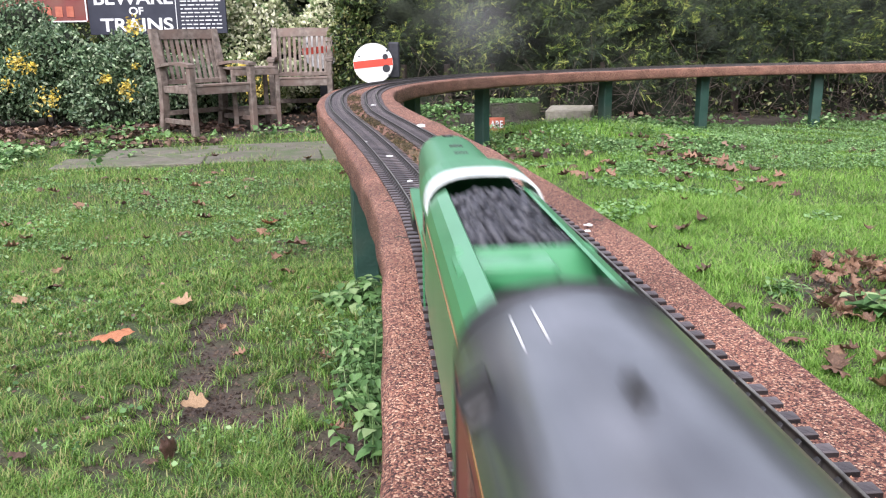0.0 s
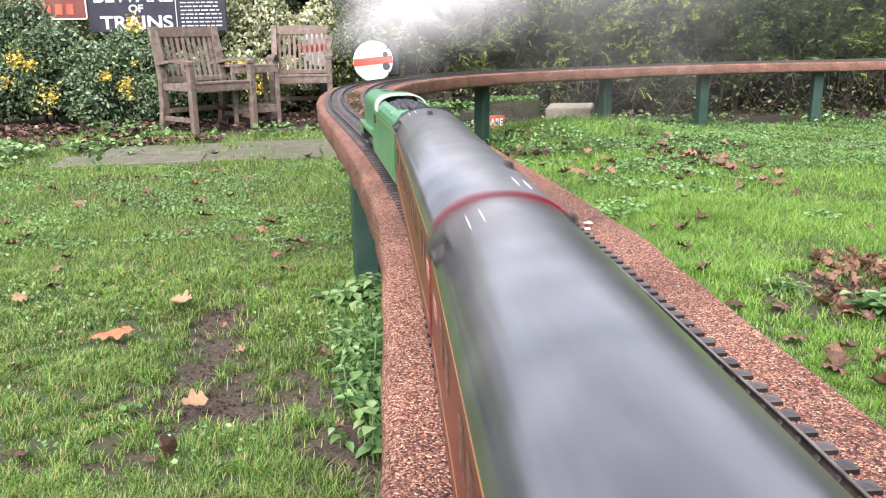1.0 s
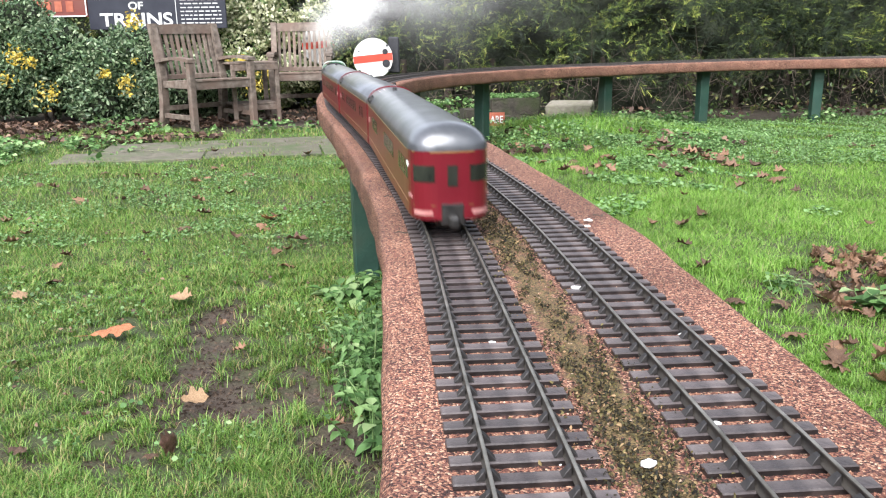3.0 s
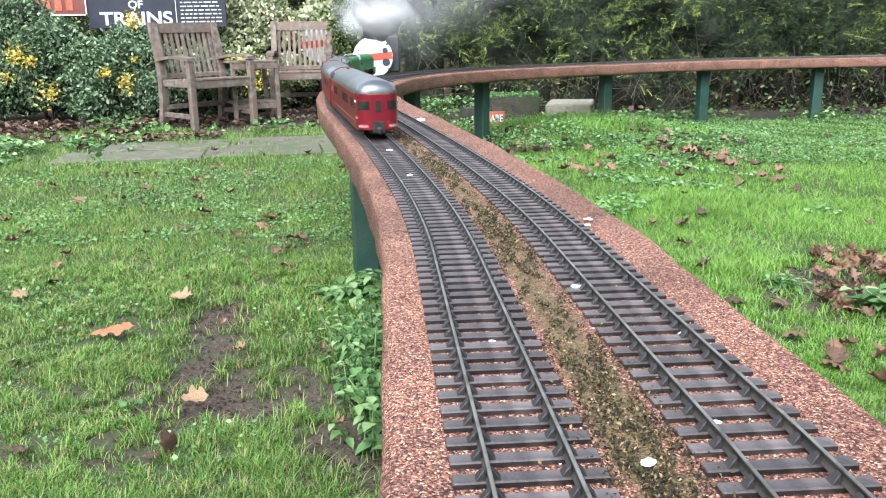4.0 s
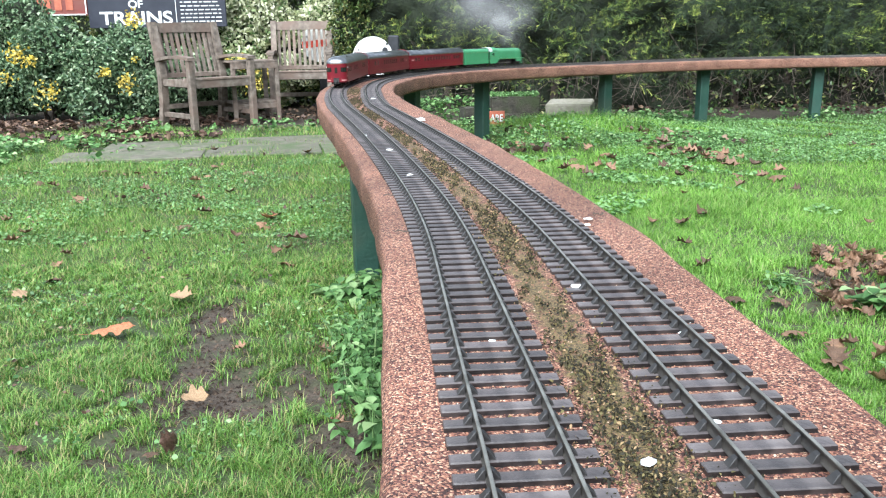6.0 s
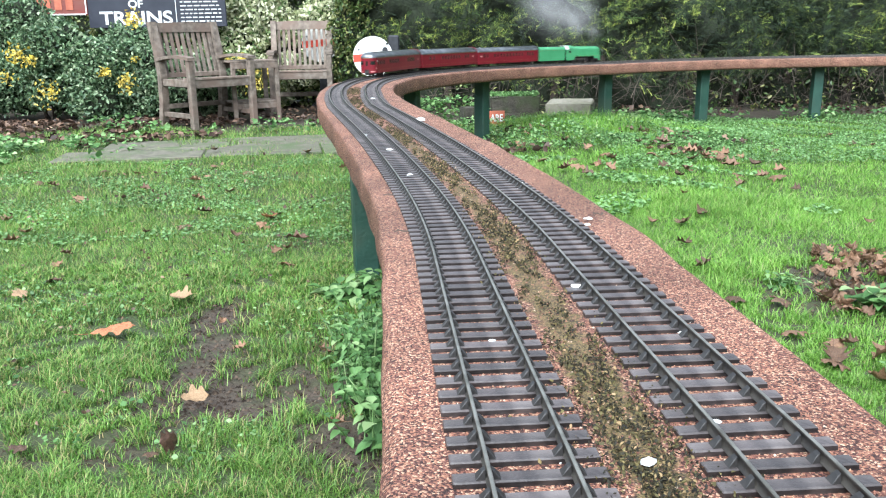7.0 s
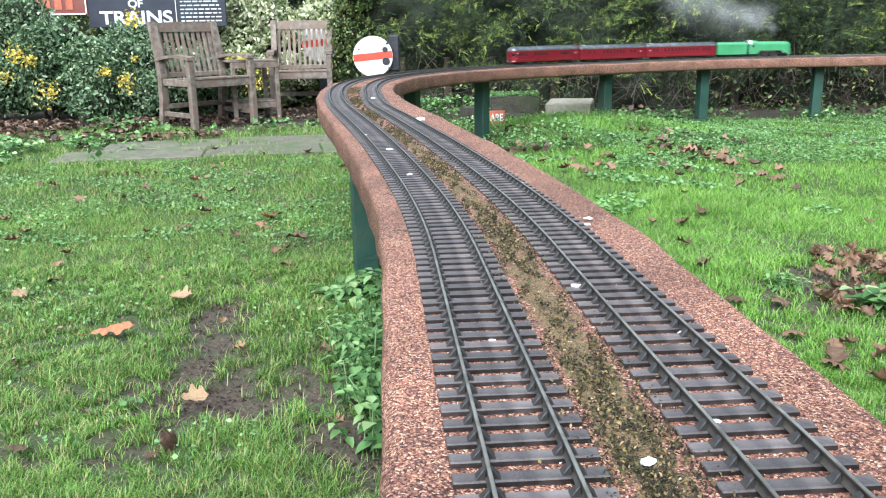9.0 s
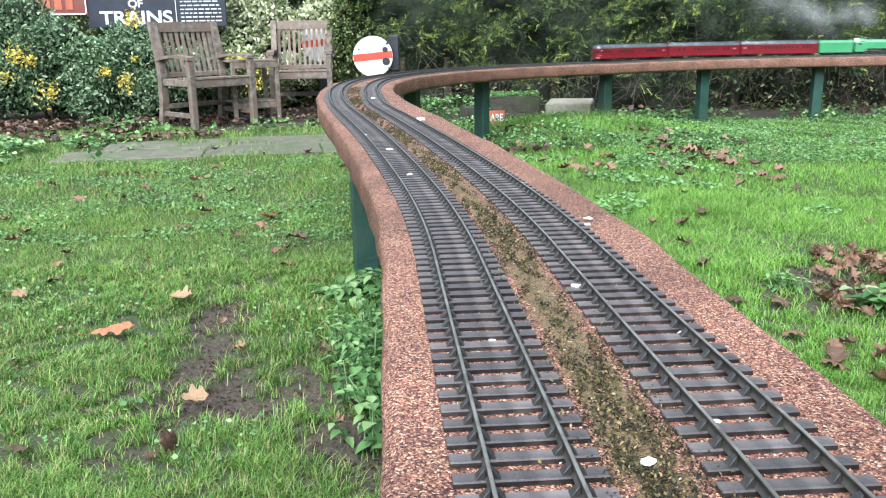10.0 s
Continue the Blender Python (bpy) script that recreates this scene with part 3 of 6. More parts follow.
def make_track(off, label):
    tr = thing("railway_track", pose(0, 0, DECK_Z), label, "railway track", group="parallel model railway tracks")
    ss = np.arange(S0, S1, 0.025)
    for side in (-0.0225, 0.0225):
        sec = [(-.0017, .0036), (-.0017, .0042), (-.0006, .0048), (-.0006, .0091), (-.0012, .0096), (-.0012, .0109), (-.0008, .0113),
               (.0008, .0113), (.0012, .0109), (.0012, .0096), (.0006, .0091), (.0006, .0048), (.0017, .0042), (.0017, .0036)]
        V = []
        for s in ss:
            for o, z in sec:
                x, y, _ = on_line(s, off(s) + side + o)
                V.append((x, y, z - dip(s)))
        m = len(sec)
        i = np.arange(len(ss) * m).reshape(len(ss), m)
        f = np.stack([i[:-1, :-1], i[:-1, 1:], i[1:, 1:], i[1:, :-1]], -1).reshape(-1, 4)
        me_rail = fast_mesh("rail", V, f, M_RAIL)
        me_rail.materials.append(M_WEB)
        me_rail.polygons.foreach_set("material_index", np.tile([0 if 5 <= c <= 7 else 1 for c in range(m - 1)], len(ss) - 1).astype(np.int32))
        ob = new("rail", me_rail)
        ob.parent = tr
        tagged(ob, "weathered metal rail")
    bm = sleeper_mesh()
    me = bpy.data.meshes.new("sleeper")
    bm.to_mesh(me)
    bm.free()
    bc = chair_bm(bmesh.new())
    mc = bpy.data.meshes.new("rail_chair")
    bc.to_mesh(mc)
    bc.free()
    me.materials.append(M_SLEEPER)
    me.materials.append(M_SLEEPER_TOP)  # upper faces coloured lighter than the sides, painting in the sky's light
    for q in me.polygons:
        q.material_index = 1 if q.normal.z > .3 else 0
    mc.materials.append(M_CHAIRIRON)
    r = random.Random(7)
    s, far, k = -0.52 - 240 * PITCH, [], -240
    while s < S1 - 0.05:
        x, y, a = on_line(s, off(s))
        m = Matrix.Translation((x, y, -dip(s))) @ Matrix.Rotation(a + r.uniform(-.012, .012), 4, "Z")
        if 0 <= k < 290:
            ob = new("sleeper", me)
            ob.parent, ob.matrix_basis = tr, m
            if k < 140:
                for c in (-.0225, .0225):
                    oc = new("rail_chair", mc)
                    oc.parent, oc.location = ob, (0, c, 0)
            else:
                far += [(mc, m @ Matrix.Translation((0, c, 0))) for c in (-.0225, .0225)]
        else:
            far += [(me, m)] + [(mc, m @ Matrix.Translation((0, c, 0))) for c in (-.0225, .0225)]
        k += 1
        s += PITCH
    for src, nm, mt in ((me, "far_sleeper_run", M_SLEEPER), (mc, "far_chair_run", M_CHAIRIRON)):
        co = np.array([v.co for v in src.vertices])
        tri = [p for q in src.polygons for p in ([q.vertices[:]] if len(q.vertices) == 4 else [])]
        tri = np.array(tri)
        ms = [m for q, m in far if q is src]
        V, F = [], []
        for i, m in enumerate(ms):
            A = np.array(m)
            V.append(co @ A[:3, :3].T + A[:3, 3])
            F.append(tri + i * len(co))
        run = fast_mesh(nm, np.concatenate(V), np.concatenate(F), mt)
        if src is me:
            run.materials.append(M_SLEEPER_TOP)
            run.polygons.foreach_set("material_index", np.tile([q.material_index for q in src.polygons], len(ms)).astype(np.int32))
        ob = new(nm, run)
        ob.parent = tr
        tagged(ob, kind="stuff")
    return tr


make_track(outer_off, "model railway track with dark plastic sleepers, outer line on the deck")
make_track(inner_off, "model railway track with dark plastic sleepers, inner line on the deck")


# ---- the train ----
def coach_outline(L, W, tail):
    """Plan of a coach: list of (x, y) round it from the front left corner backwards; tail gives a bowed rear end."""
    h = W / 2
    p = [(L / 2, h - .003), (L / 2 - .003, h)]
    if tail:
        xt = -L / 2 + 0.05
        p += [(L / 2 * (1 - 2 * i / 10), h) for i in range(1, 8)] + [(xt, h)]
        for i in range(1, 16):
            a = math.pi / 2 + math.pi * i / 16
            c, s = math.cos(a), math.sin(a)
            p.append((xt + 0.05 * math.copysign(abs(c) ** 0.62, c), h * math.copysign(abs(s) ** 0.62, s)))
        p += [(xt, -h)] + [(L / 2 * (1 - 2 * i / 10), -h) for i in range(7, 0, -1)]
    else:
        p += [(-L / 2 + .003, h), (-L / 2, h - .003), (-L / 2, -h + .003), (-L / 2 + .003, -h)]
    return p + [(L / 2 - .003, -h), (L / 2, -h + .003)]


def patch(outline, s0, s1, z0, z1, off, n=4):
    """A thin raised plate on the coach's side between two lengths along its outline."""
    P = [Vector(p) for p in outline]
    P.append(P[0])
    d = [0]
    for a, b in zip(P, P[1:]):
        d.append(d[-1] + (b - a).length)
    bm = bmesh.new()
    inner, outer = [], []
    for k in range(n + 1):
        s = s0 + (s1 - s0) * k / n
        i = max(0, min(len(d) - 2, int(np.searchsorted(d, s)) - 1))
        t = (s - d[i]) / max(1e-6, d[i + 1] - d[i])
        q = P[i].lerp(P[i + 1], t)
        e = (P[i + 1] - P[i]).normalized()
        nn = Vector((-e.y, e.x))
        if nn.dot(q - Vector((q.x * 0.9, 0))) < 0:
            nn = -nn
        inner.append(q - nn * 0.0008)
        outer.append(q + nn * off)
    ring = []
    for k in range(n + 1):
        ring.append([(*inner[k], z0), (*outer[k], z0), (*outer[k], z1), (*inner[k], z1)])
    return loft(bm, ring)


def wheelset(bm, x, r, half=0.0225):
    for sd in (-1, 1):
        rod(bm, (x, sd * (half - 0.003), r), (x, sd * (half + 0.003), r), r, n=16)
        rod(bm, (x, sd * (half - 0.0045), r), (x, sd * (half - 0.003), r), r + 0.0012, n=16)
    rod(bm, (x, -half, r), (x, half, r), 0.002, n=6)
    return bm


def bogie(parent, x):
    bm = bmesh.new()
    for sd in (-1, 1):
        box(bm, (0.07, 0.004, 0.006), (x, sd * 0.031, 0.014), bevel=0.001)
        for dx in (-.023, .023):
            box(bm, (0.010, 0.005, 0.009), (x + dx, sd * 0.032, 0.012), bevel=0.001)
        box(bm, (0.016, 0.005, 0.010), (x, sd * 0.032, 0.012), bevel=0.001)
    box(bm, (0.014, 0.06, 0.006), (x, 0, 0.016))
    b = part("bogie", bm, M_BLACK, parent, "black bogie frame")
    for dx in (-.023, .023):
        part("wheelset", wheelset(bmesh.new(), x + dx, 0.0135), M_BLACK, b)


def make_coach(L, tail, label, runs, plate_s, lead=False):
    """runs: stretches (from, to, number of windows) along the side from the front."""
    W, zb, ze, zc = 0.090, 0.018, 0.0935, 0.1225
    co = thing("coach", pose(0, 0, RAIL_Z), label, "railway coach", group="coaches of the train")
    ol = coach_outline(L, W, tail)
    bm = loft(bmesh.new(), [[(x * .999, y * .97, zb) for x, y in ol], [(x, y, zb + .003) for x, y in ol], [(x, y, ze) for x, y in ol]])
    part("body", bm, M_MAROON, co, "glossy maroon body side")
    xt = -L / 2 + 0.05
    rings = []
    for k in range(11):
        a = math.pi / 2 * k / 10
        c, s = (max(0.0, math.cos(a)) ** 0.95 if k < 10 else 0.0), math.sin(a) ** 1.0
        rr = []
        for x, y in ol:
            xx = xt + (x - xt) * (0.25 + 0.75 * c) if tail and x < xt else x
            rr.append((xx, y * 1.012 * c, ze + (zc - ze) * s))
        rings.append(rr)
    bm = loft(bmesh.new(), rings, caps=False)
    bmesh.ops.remove_doubles(bm, verts=bm.verts, dist=1e-5)
    bmesh.ops.dissolve_degenerate(bm, edges=bm.edges, dist=1e-6)
    part("roof", bm, M_ROOF, co, "dark grey domed roof with a soft sheen", smooth=True)
    per = 0
    for a, b in zip(ol, ol[1:] + ol[:1]):
        per += math.hypot(b[0] - a[0], b[1] - a[1])
    # lining at the eaves and low on the side
    part("eaves_line", patch(ol, 0.0, per * 0.9999 - (W - .006), ze - .0018, ze - .0003, 0.0009, 60), M_GOLD, co, "gold lining")
    part("waist_line", patch(ol, 0.004, per * 0.9999 - (W - .002), 0.0337, 0.0344, 0.0005, 60), M_GOLD, co, "gold lining")
    # windows on both sides
    for s0, s1, n in runs:
        for k in range(n):
            c = s0 + (s1 - s0) * (k + .5) / n
            w = min(.0058, (s1 - s0) / n * 0.3)
            for cc in (c, per - (W - .006) - c):
                part("window", patch(ol, cc - w, cc + w, 0.060, 0.080, 0.0005, 2), M_GLASS, co)
    for c in plate_s:
        for cc in (c, per - (W - .006) - c):
            part("number_plate", patch(ol, cc - .009, cc + .009, 0.063, 0.072, 0.0006, 2), M_PLATE, co, "pale plate with unreadable marks")
    if tail:
        mid = (per - (W - .006)) / 2
        for c, w in ((mid, .0055), (mid - .033, .0135), (mid + .033, .0135)):
            part("end_window", patch(ol, c - w, c + w, 0.055 if w < .01 else .060, 0.078, 0.0006, 8), M_GLASS, co)
        for c in (mid - .034, mid + .034):
            part("end_plate", patch(ol, c - .012, c + .012, 0.0235, 0.0285, 0.0008, 6), M_PLATE, co, "pale number plate, marks unreadable")
        for c in (mid - .056, mid + .056):
            part("tail_lamp", box_bm((.004, .004, .007), (-L / 2 + .034, math.copysign(.044, mid - c), .077), bevel=.0015), M_WHITE, co, "small pale tail lamp")
            part("side_plate", patch(ol, c - .006, c + .006, 0.041, 0.045, 0.0008, 4), M_PLATE, co)
        bm = box_bm((.03, .027, .026), (-L / 2 + .0145, 0, .024), bevel=.002)
        box(bm, (.012, .034, .012), (-L / 2 + .022, 0, .014), bevel=.002)
        box(bm, (.016, .012, .014), (-L / 2 - .006, 0, .017), bevel=.003)
        part("coupler", bm, M_BLACK, co, "black coupler and buffer block")
    # gangway hoop at the front end, roof cowls, lamp irons
    bm = bmesh.new()
    hoop = []
    for k in range(25):
        a = math.pi * k / 24
        hoop.append((math.copysign(abs(math.cos(a)) ** .9, math.cos(a)) * .0454, ze - .001 + (zc - ze + .0028) * math.sin(a) ** .95))
    hoop = [(.0458, .03)] + hoop + [(-.0458, .03)]
    loft(bm, [[(L / 2 - .001, y, z), (L / 2 + .0035, y, z), (L / 2 + .0035, y * .93, z - .003), (L / 2 - .001, y * .93, z - .003)] for y, z in hoop])
    part("gangway_hoop", bm, M_BLACK if lead else M_MAROON, co, "black gangway hoop" if lead else "maroon gangway hoop")
    # ridged step block on the shoulder of the roof
    bm = box_bm((.022, .011, .008), (L / 2 - .062, .0425, ze + .010), Matrix.Rotation(radians(-35), 4, "X"), bevel=.0015)
    for k in range(3):
        box(bm, (.003, .012, .003), (L / 2 - .069 + .007 * k, .0440, ze + .0145), Matrix.Rotation(radians(-35), 4, "X"))
    part("roof_step", bm, M_BLACK, co, "small black step block on the roof's edge")
    for x, y in ((-L / 2 + .128, -.026), (L / 2 - .10, .004) if lead or tail else (L / 2 - .03, -.036)):
        z = ze + (zc - ze) * (1 - (abs(y) / .0455) ** 2.0) ** .5
        bm = rod(bmesh.new(), (x, y, z - .002), (x, y, z + .005), .0042, .0028, 10)
        part("roof_vent", bm, M_BLACK, co, "small black roof cowl")
    for x, y in [(L / 2 - (.036 if lead else .052), .0265), (L / 2 - (.036 if lead else .05), .0185)] + ([] if tail else [(-L / 2 + .045, -.016), (-L / 2 + .045, -.024)]):
        z = ze + (zc - ze) * (1 - (abs(y) / .0455) ** 2.0) ** .5
        part("lamp_iron", rod(bmesh.new(), (x - .010, y, z + .0008), (x + .010, y, z + .0008), .0005, n=6), M_WHITE, co, "thin bright handrail")
    bm = box_bm((L * .3, .05, .010), (0.0, 0, .0145), bevel=.002)
    box(bm, (L * .1, .06, .012), (L * .2, 0, .012), bevel=.002)
    part("underframe", bm, M_BLACK, co)
    for x in (-L * .34, L * .36):
        bogie(co, x)
    return co


def make_tender(L):
    te = thing("tender", pose(0, 0, RAIL_Z), "green streamlined tender heaped with coal", "tender")
    h, zb, zs, zt_ = 0.042, 0.020, 0.095, 0.114

    def wall(x0, x1, sd):
        prof = [(h, zb), (h, zs), (h - .002, zs + .008), (h - .007, zs + .015), (h - .014, zt_), (h - .0152, zt_ - .0012), (h - .009, zs + .013), (h - .004, zs + .006), (h - .0025, zs), (h - .0025, zb)]
        return loft(bmesh.new(), [[(x, sd * y, z) for y, z in prof] for x in (x0, x1)])
    for sd in (-1, 1):
        part("side_sheet", wall(-L / 2, L / 2 - .004, sd), M_GREEN, te, "green side sheet with turned-in top")
        part("lining", box_bm((L * .92, .0008, .0007), (0, sd * (h + .0003), .090)), M_GOLD, te, "thin gold lining")
        for x in (-L / 2 + .004, L / 2 - .008):
            part("handrail", rod(bmesh.new(), (x, sd * (h + .003), .03), (x, sd * (h + .003), .075), .0007, n=6), M_GREEN, te)
    part("tank", box_bm((L - .004, 2 * h - .005, .05), (0, 0, zb + .027), bevel=.002), M_GREEN, te)
    part("rear_plate", box_bm((.003, 2 * h - .001, .074), (-L / 2 + .0015, 0, .058), bevel=.001), M_GREEN, te)
    # sloping plate behind the coal, and the filler box across the rear deck
    bm = bmesh.new()
    loft(bm, [[(-L / 2 + .082, y, .068), (-L / 2 + .086, y, .068), (-L / 2 + .100, y, .111), (-L / 2 + .097, y, .112)] for y in (-h + .006, h - .006)])
    part("coal_plate", bm, M_GREEN, te)
    part("rear_deck", box_bm((.088, 2 * h - .005, .004), (-L / 2 + .044, 0, .0755), bevel=.001), M_GREEN, te)
    part("filler_box", box_bm((.022, .050, .012), (-L / 2 + .079, .013, .104), bevel=.002), M_GREEN, te, "green box across the tender's rear deck")
    part("filler_lid", rod(bmesh.new(), (-L / 2 + .026, 0, .083), (-L / 2 + .026, 0, .087), .009, n=16), M_GREEN, te)
    # coal: a heap of lumps
    r = random.Random(4)
    V, F = [], []
    ico = bmesh.new()
    bmesh.ops.create_icosphere(ico, subdivisions=1, radius=1)
    base = np.array([v.co for v in ico.verts])
    fc = np.array([[v.index for v in f.verts] for f in ico.faces])
    ico.free()
    for k in range(520):
        x, y = r.uniform(-L / 2 + .102, L / 2 - .012), r.uniform(-.0305, .0305)
        z = .102 + .010 * (1 - (y / .034) ** 2) + r.uniform(-.004, .003)
        sc = np.array([r.uniform(.0025, .005) for _ in range(3)])
        m = np.array(Euler((r.uniform(0, 6), r.uniform(0, 6), r.uniform(0, 6))).to_matrix())
        F.append(fc + len(base) * k)
        V.append((base * sc * np.array([[r.uniform(.75, 1.2)] for _ in base])) @ m.T + (x, y, z))
    ob = new("coal", fast_mesh("coal", np.concatenate(V), np.concatenate(F), M_COAL))
    ob.parent = te
    tagged(ob, "heaped black coal", kind="stuff")
    bm = box_bm((L - .105, .062, .03), (.046, 0, .090), bevel=.004)
    part("coal_bed", bm, M_COAL, te)
    part("underframe", box_bm((L - .02, .05, .008), (0, 0, .015), bevel=.002), M_BLACK, te)
    for x in (-L * .25, L * .27):
        bogie(te, x)
    return te


def make_loco(L):
    """Streamlined express engine; its nose points forward along x."""
    lo = thing("steam_locomotive", pose(0, 0, RAIL_Z), "green streamlined model steam locomotive with a pale cab roof", "locomotive")
    xr, xf = -L / 2, L / 2

    def sect(x, hw, zb, zs, zc, n=18, p=.75):
        pts = [(x, hw, zb), (x, hw, zs)]
        for k in range(1, n):
            a = math.pi * k / n
            pts.append((x, hw * math.copysign(abs(math.cos(a)) ** p, math.cos(a)), zs + (zc - zs) * math.sin(a) ** p))
        return pts + [(x, -hw, zs), (x, -hw, zb)]
    xc = xr + .068
    rings = [sect(xc, .0355, .045, .085, .1165), sect(xc + .05, .0345, .045, .085, .116), sect(xf - .085, .0325, .045, .084, .115), sect(xf - .045, .031, .043, .082, .114),
             sect(xf - .022, .029, .040, .078, .110), sect(xf - .009, .023, .036, .066, .096), sect(xf - .002, .012, .034, .056, .072)]
    part("boiler_casing", loft(bmesh.new(), rings), M_GREEN, lo, "smooth green boiler casing", smooth=True)
    # running plate with skirts, cut away over the wheels
    part("running_plate", box_bm((L - .075, .080, .003), (.03, 0, .0485), bevel=.001), M_GREEN, lo)
    for sd in (-1, 1):
        bm = bmesh.new()
        n = 28
        ring = []
        for k in range(n + 1):
            x = xc - .002 + (xf - .03 - xc) * k / n
            low = .044 if .08 < k / n < .80 else .024
            ring.append([(x, sd * .0405, .050), (x, sd * .0405, low), (x, sd * .0390, low), (x, sd * .0390, .050)])
        part("skirt", loft(bm, ring), M_GREEN, lo, "green valance along the running plate")
        part("skirt_line", box_bm((L - .10, .0006, .0008), (.03, sd * .0409, .0475)), M_GOLD, lo, "thin gold lining")
        part("cylinder", rod(bmesh.new(), (xf - .085, sd * .033, .024), (xf - .045, sd * .033, .024), .009, n=14), M_BLACK, lo)
        part("handrail", rod(bmesh.new(), (xc, sd * .0315, .082), (xf - .05, sd * .030, .080), .0009, n=6), M_CREAM, lo)
        part("injector", box_bm((.02, .006, .007), (xc + .05, sd * .037, .054), bevel=.002), M_GREEN, lo)
    # front apron
    bm = loft(bmesh.new(), [[(xf - .035, y, .012) for y in (-.036, .036)] + [(xf - .035, .036, .05), (xf - .035, -.036, .05)],
                            [(xf - .004, y, .012) for y in (-.026, .026)] + [(xf - .006, .026, .047), (xf - .006, -.026, .047)]])
    part("front_apron", bm, M_GREEN, lo)
    part("buffer_beam", box_bm((.006, .066, .010), (xf - .016, 0, .024), bevel=.002), M_BLACK, lo)
    # cab
    for sd in (-1, 1):
        bm = bmesh.new()
        loft(bm, [[(x, sd * .041, .020), (x, sd * .041, .090), (x, sd * .0385, .098), (x, sd * .0365, .097), (x, sd * .0388, .090), (x, sd * .0388, .020)] for x in (xr + .006, xc + .004)])
        cab = part("cab_side", bm, M_GREEN, lo, "green cab side")
        part("cab_window", box_bm((.018, .0012, .015), (xr + .040, sd * .0412, .080), bevel=.0004), M_GLASS, cab)
        part("cab_lining", box_bm((.055, .0008, .0008), (xr + .037, sd * .0413, .066)), M_GOLD, cab, "thin gold lining")
    part("cab_front", box_bm((.003, .078, .075), (xc + .002, 0, .0605), bevel=.001), M_GREEN, lo)
    prof = []
    for k in range(19):
        a = math.pi * k / 18
        prof.append((.0425 * math.copysign(abs(math.cos(a)) ** .7, math.cos(a)), .097 + .0265 * math.sin(a) ** .8))
    ringo = lambda x, d: [(x, y, z) for y, z in prof] + [(x, y * .965, z - .0018) for y, z in prof[::-1]]
    part("cab_roof_rear", loft(bmesh.new(), [ringo(xr - .002, 0), ringo(xr + .030, 0)]), M_CREAM, lo, "pale weathered cab roof")
    part("cab_roof", loft(bmesh.new(), [ringo(xr + .0302, 0), ringo(xc + .006, 0)]), M_GREEN, lo, "green cab roof")
    part("cab_floor", box_bm((.066, .07, .006), (xr + .035, 0, .034)), M_BLACK, lo)
    part("backhead", rod(bmesh.new(), (xc - .012, 0, .066), (xc, 0, .066), .026, n=18), M_BLACK, lo)
    # chimney slot, safety valve wells and dome hatches on top
    part("chimney", rod(bmesh.new(), (xf - .058, 0, .108), (xf - .058, 0, .1155), .0055, .006, 16), M_BLACK, lo, "short black chimney mouth")
    for x, w in ((xf - .15, .010), (xf - .20, .007)):
        part("casing_hatch", box_bm((w * .8, .013, .0022), (x, 0, .1155), bevel=.0008), M_BLACK, lo, "dark slot in the casing top")
    part("whistle", rod(bmesh.new(), (xc + .015, .012, .112), (xc + .015, .012, .121), .0016, n=8), M_GOLD, lo, "brass whistle")
    part("frames", box_bm((L - .05, .032, .02), (.01, 0, .026), bevel=.002), M_BLACK, lo)
    wheels = []
    for x in (xc + .022, xc + .082, xc + .142):
        bm = bmesh.new()
        for sd in (-1, 1):
            y = sd * .0245
            rod(bm, (0, y - .003, 0), (0, y + .003, 0), .0285, n=28)
            rod(bm, (.012, y, 0), (.012, y + sd * .010, 0), .0025, n=8)
        rod(bm, (0, -.0245, 0), (0, .0245, 0), .004, n=8)
        w = part("driving_wheelset", bm, M_BLACK, lo, "black driving wheels")
        w.location = (x, 0, .0285)
        wheels.append(w)
    bm = bmesh.new()
    for x in (xf - .035, xf - .075):
        wheelset(bm, x, .0145)
    part("leading_bogie", bm, M_BLACK, lo)
    part("trailing_wheelset", wheelset(bmesh.new(), xr + .03, .017), M_BLACK, lo)
    rods = []
    for sd in (-1, 1):
        bm = box_bm((.124, .0025, .005), (0, 0, 0), bevel=.0008)
        rd = part("coupling_rod", bm, M_RAIL, lo, "bright steel coupling rod")
        rd.location = (xc + .082 + .012, sd * .0335, .0285)
        rods.append((rd, sd))
    return lo, wheels, rods, xc + .082


L_TAIL, L_COACH, L_TENDER, L_LOCO = 0.660, 0.627, 0.260, 0.365
coach_tail = make_coach(L_TAIL, True, "maroon observation coach with a round domed tail end", ((.10, .21, 5), (.33, .47, 6), (.53, .63, 4)), (.04,))
coach_mid = make_coach(L_COACH, False, "maroon coach with dark roof coupled between two others", ((.09, .16, 2), (.20, .42, 7), (.48, .56, 2)), (.05,))
coach_lead = make_coach(L_COACH, False, "maroon coach with dark roof coupled behind the tender", ((.05, .13, 3), (.16, .48, 10), (.52, .58, 2)), (.60,), True)
tender = make_tender(L_TENDER)
loco, loco_wheels, loco_rods, rod_x = make_loco(L_LOCO)

# run of the train: length along the line of its tail end
RUN_T = [0.0, 1.0, 1.5, 2.0, 2.5, 4.0, 5.5, 7.0, 8.0, 9.0, 10.0]
RUN_S = [-2.425, -1.603, -1.192, -0.786, -0.350, 0.960, 2.300, 3.485, 4.325, 5.165, 6.005]


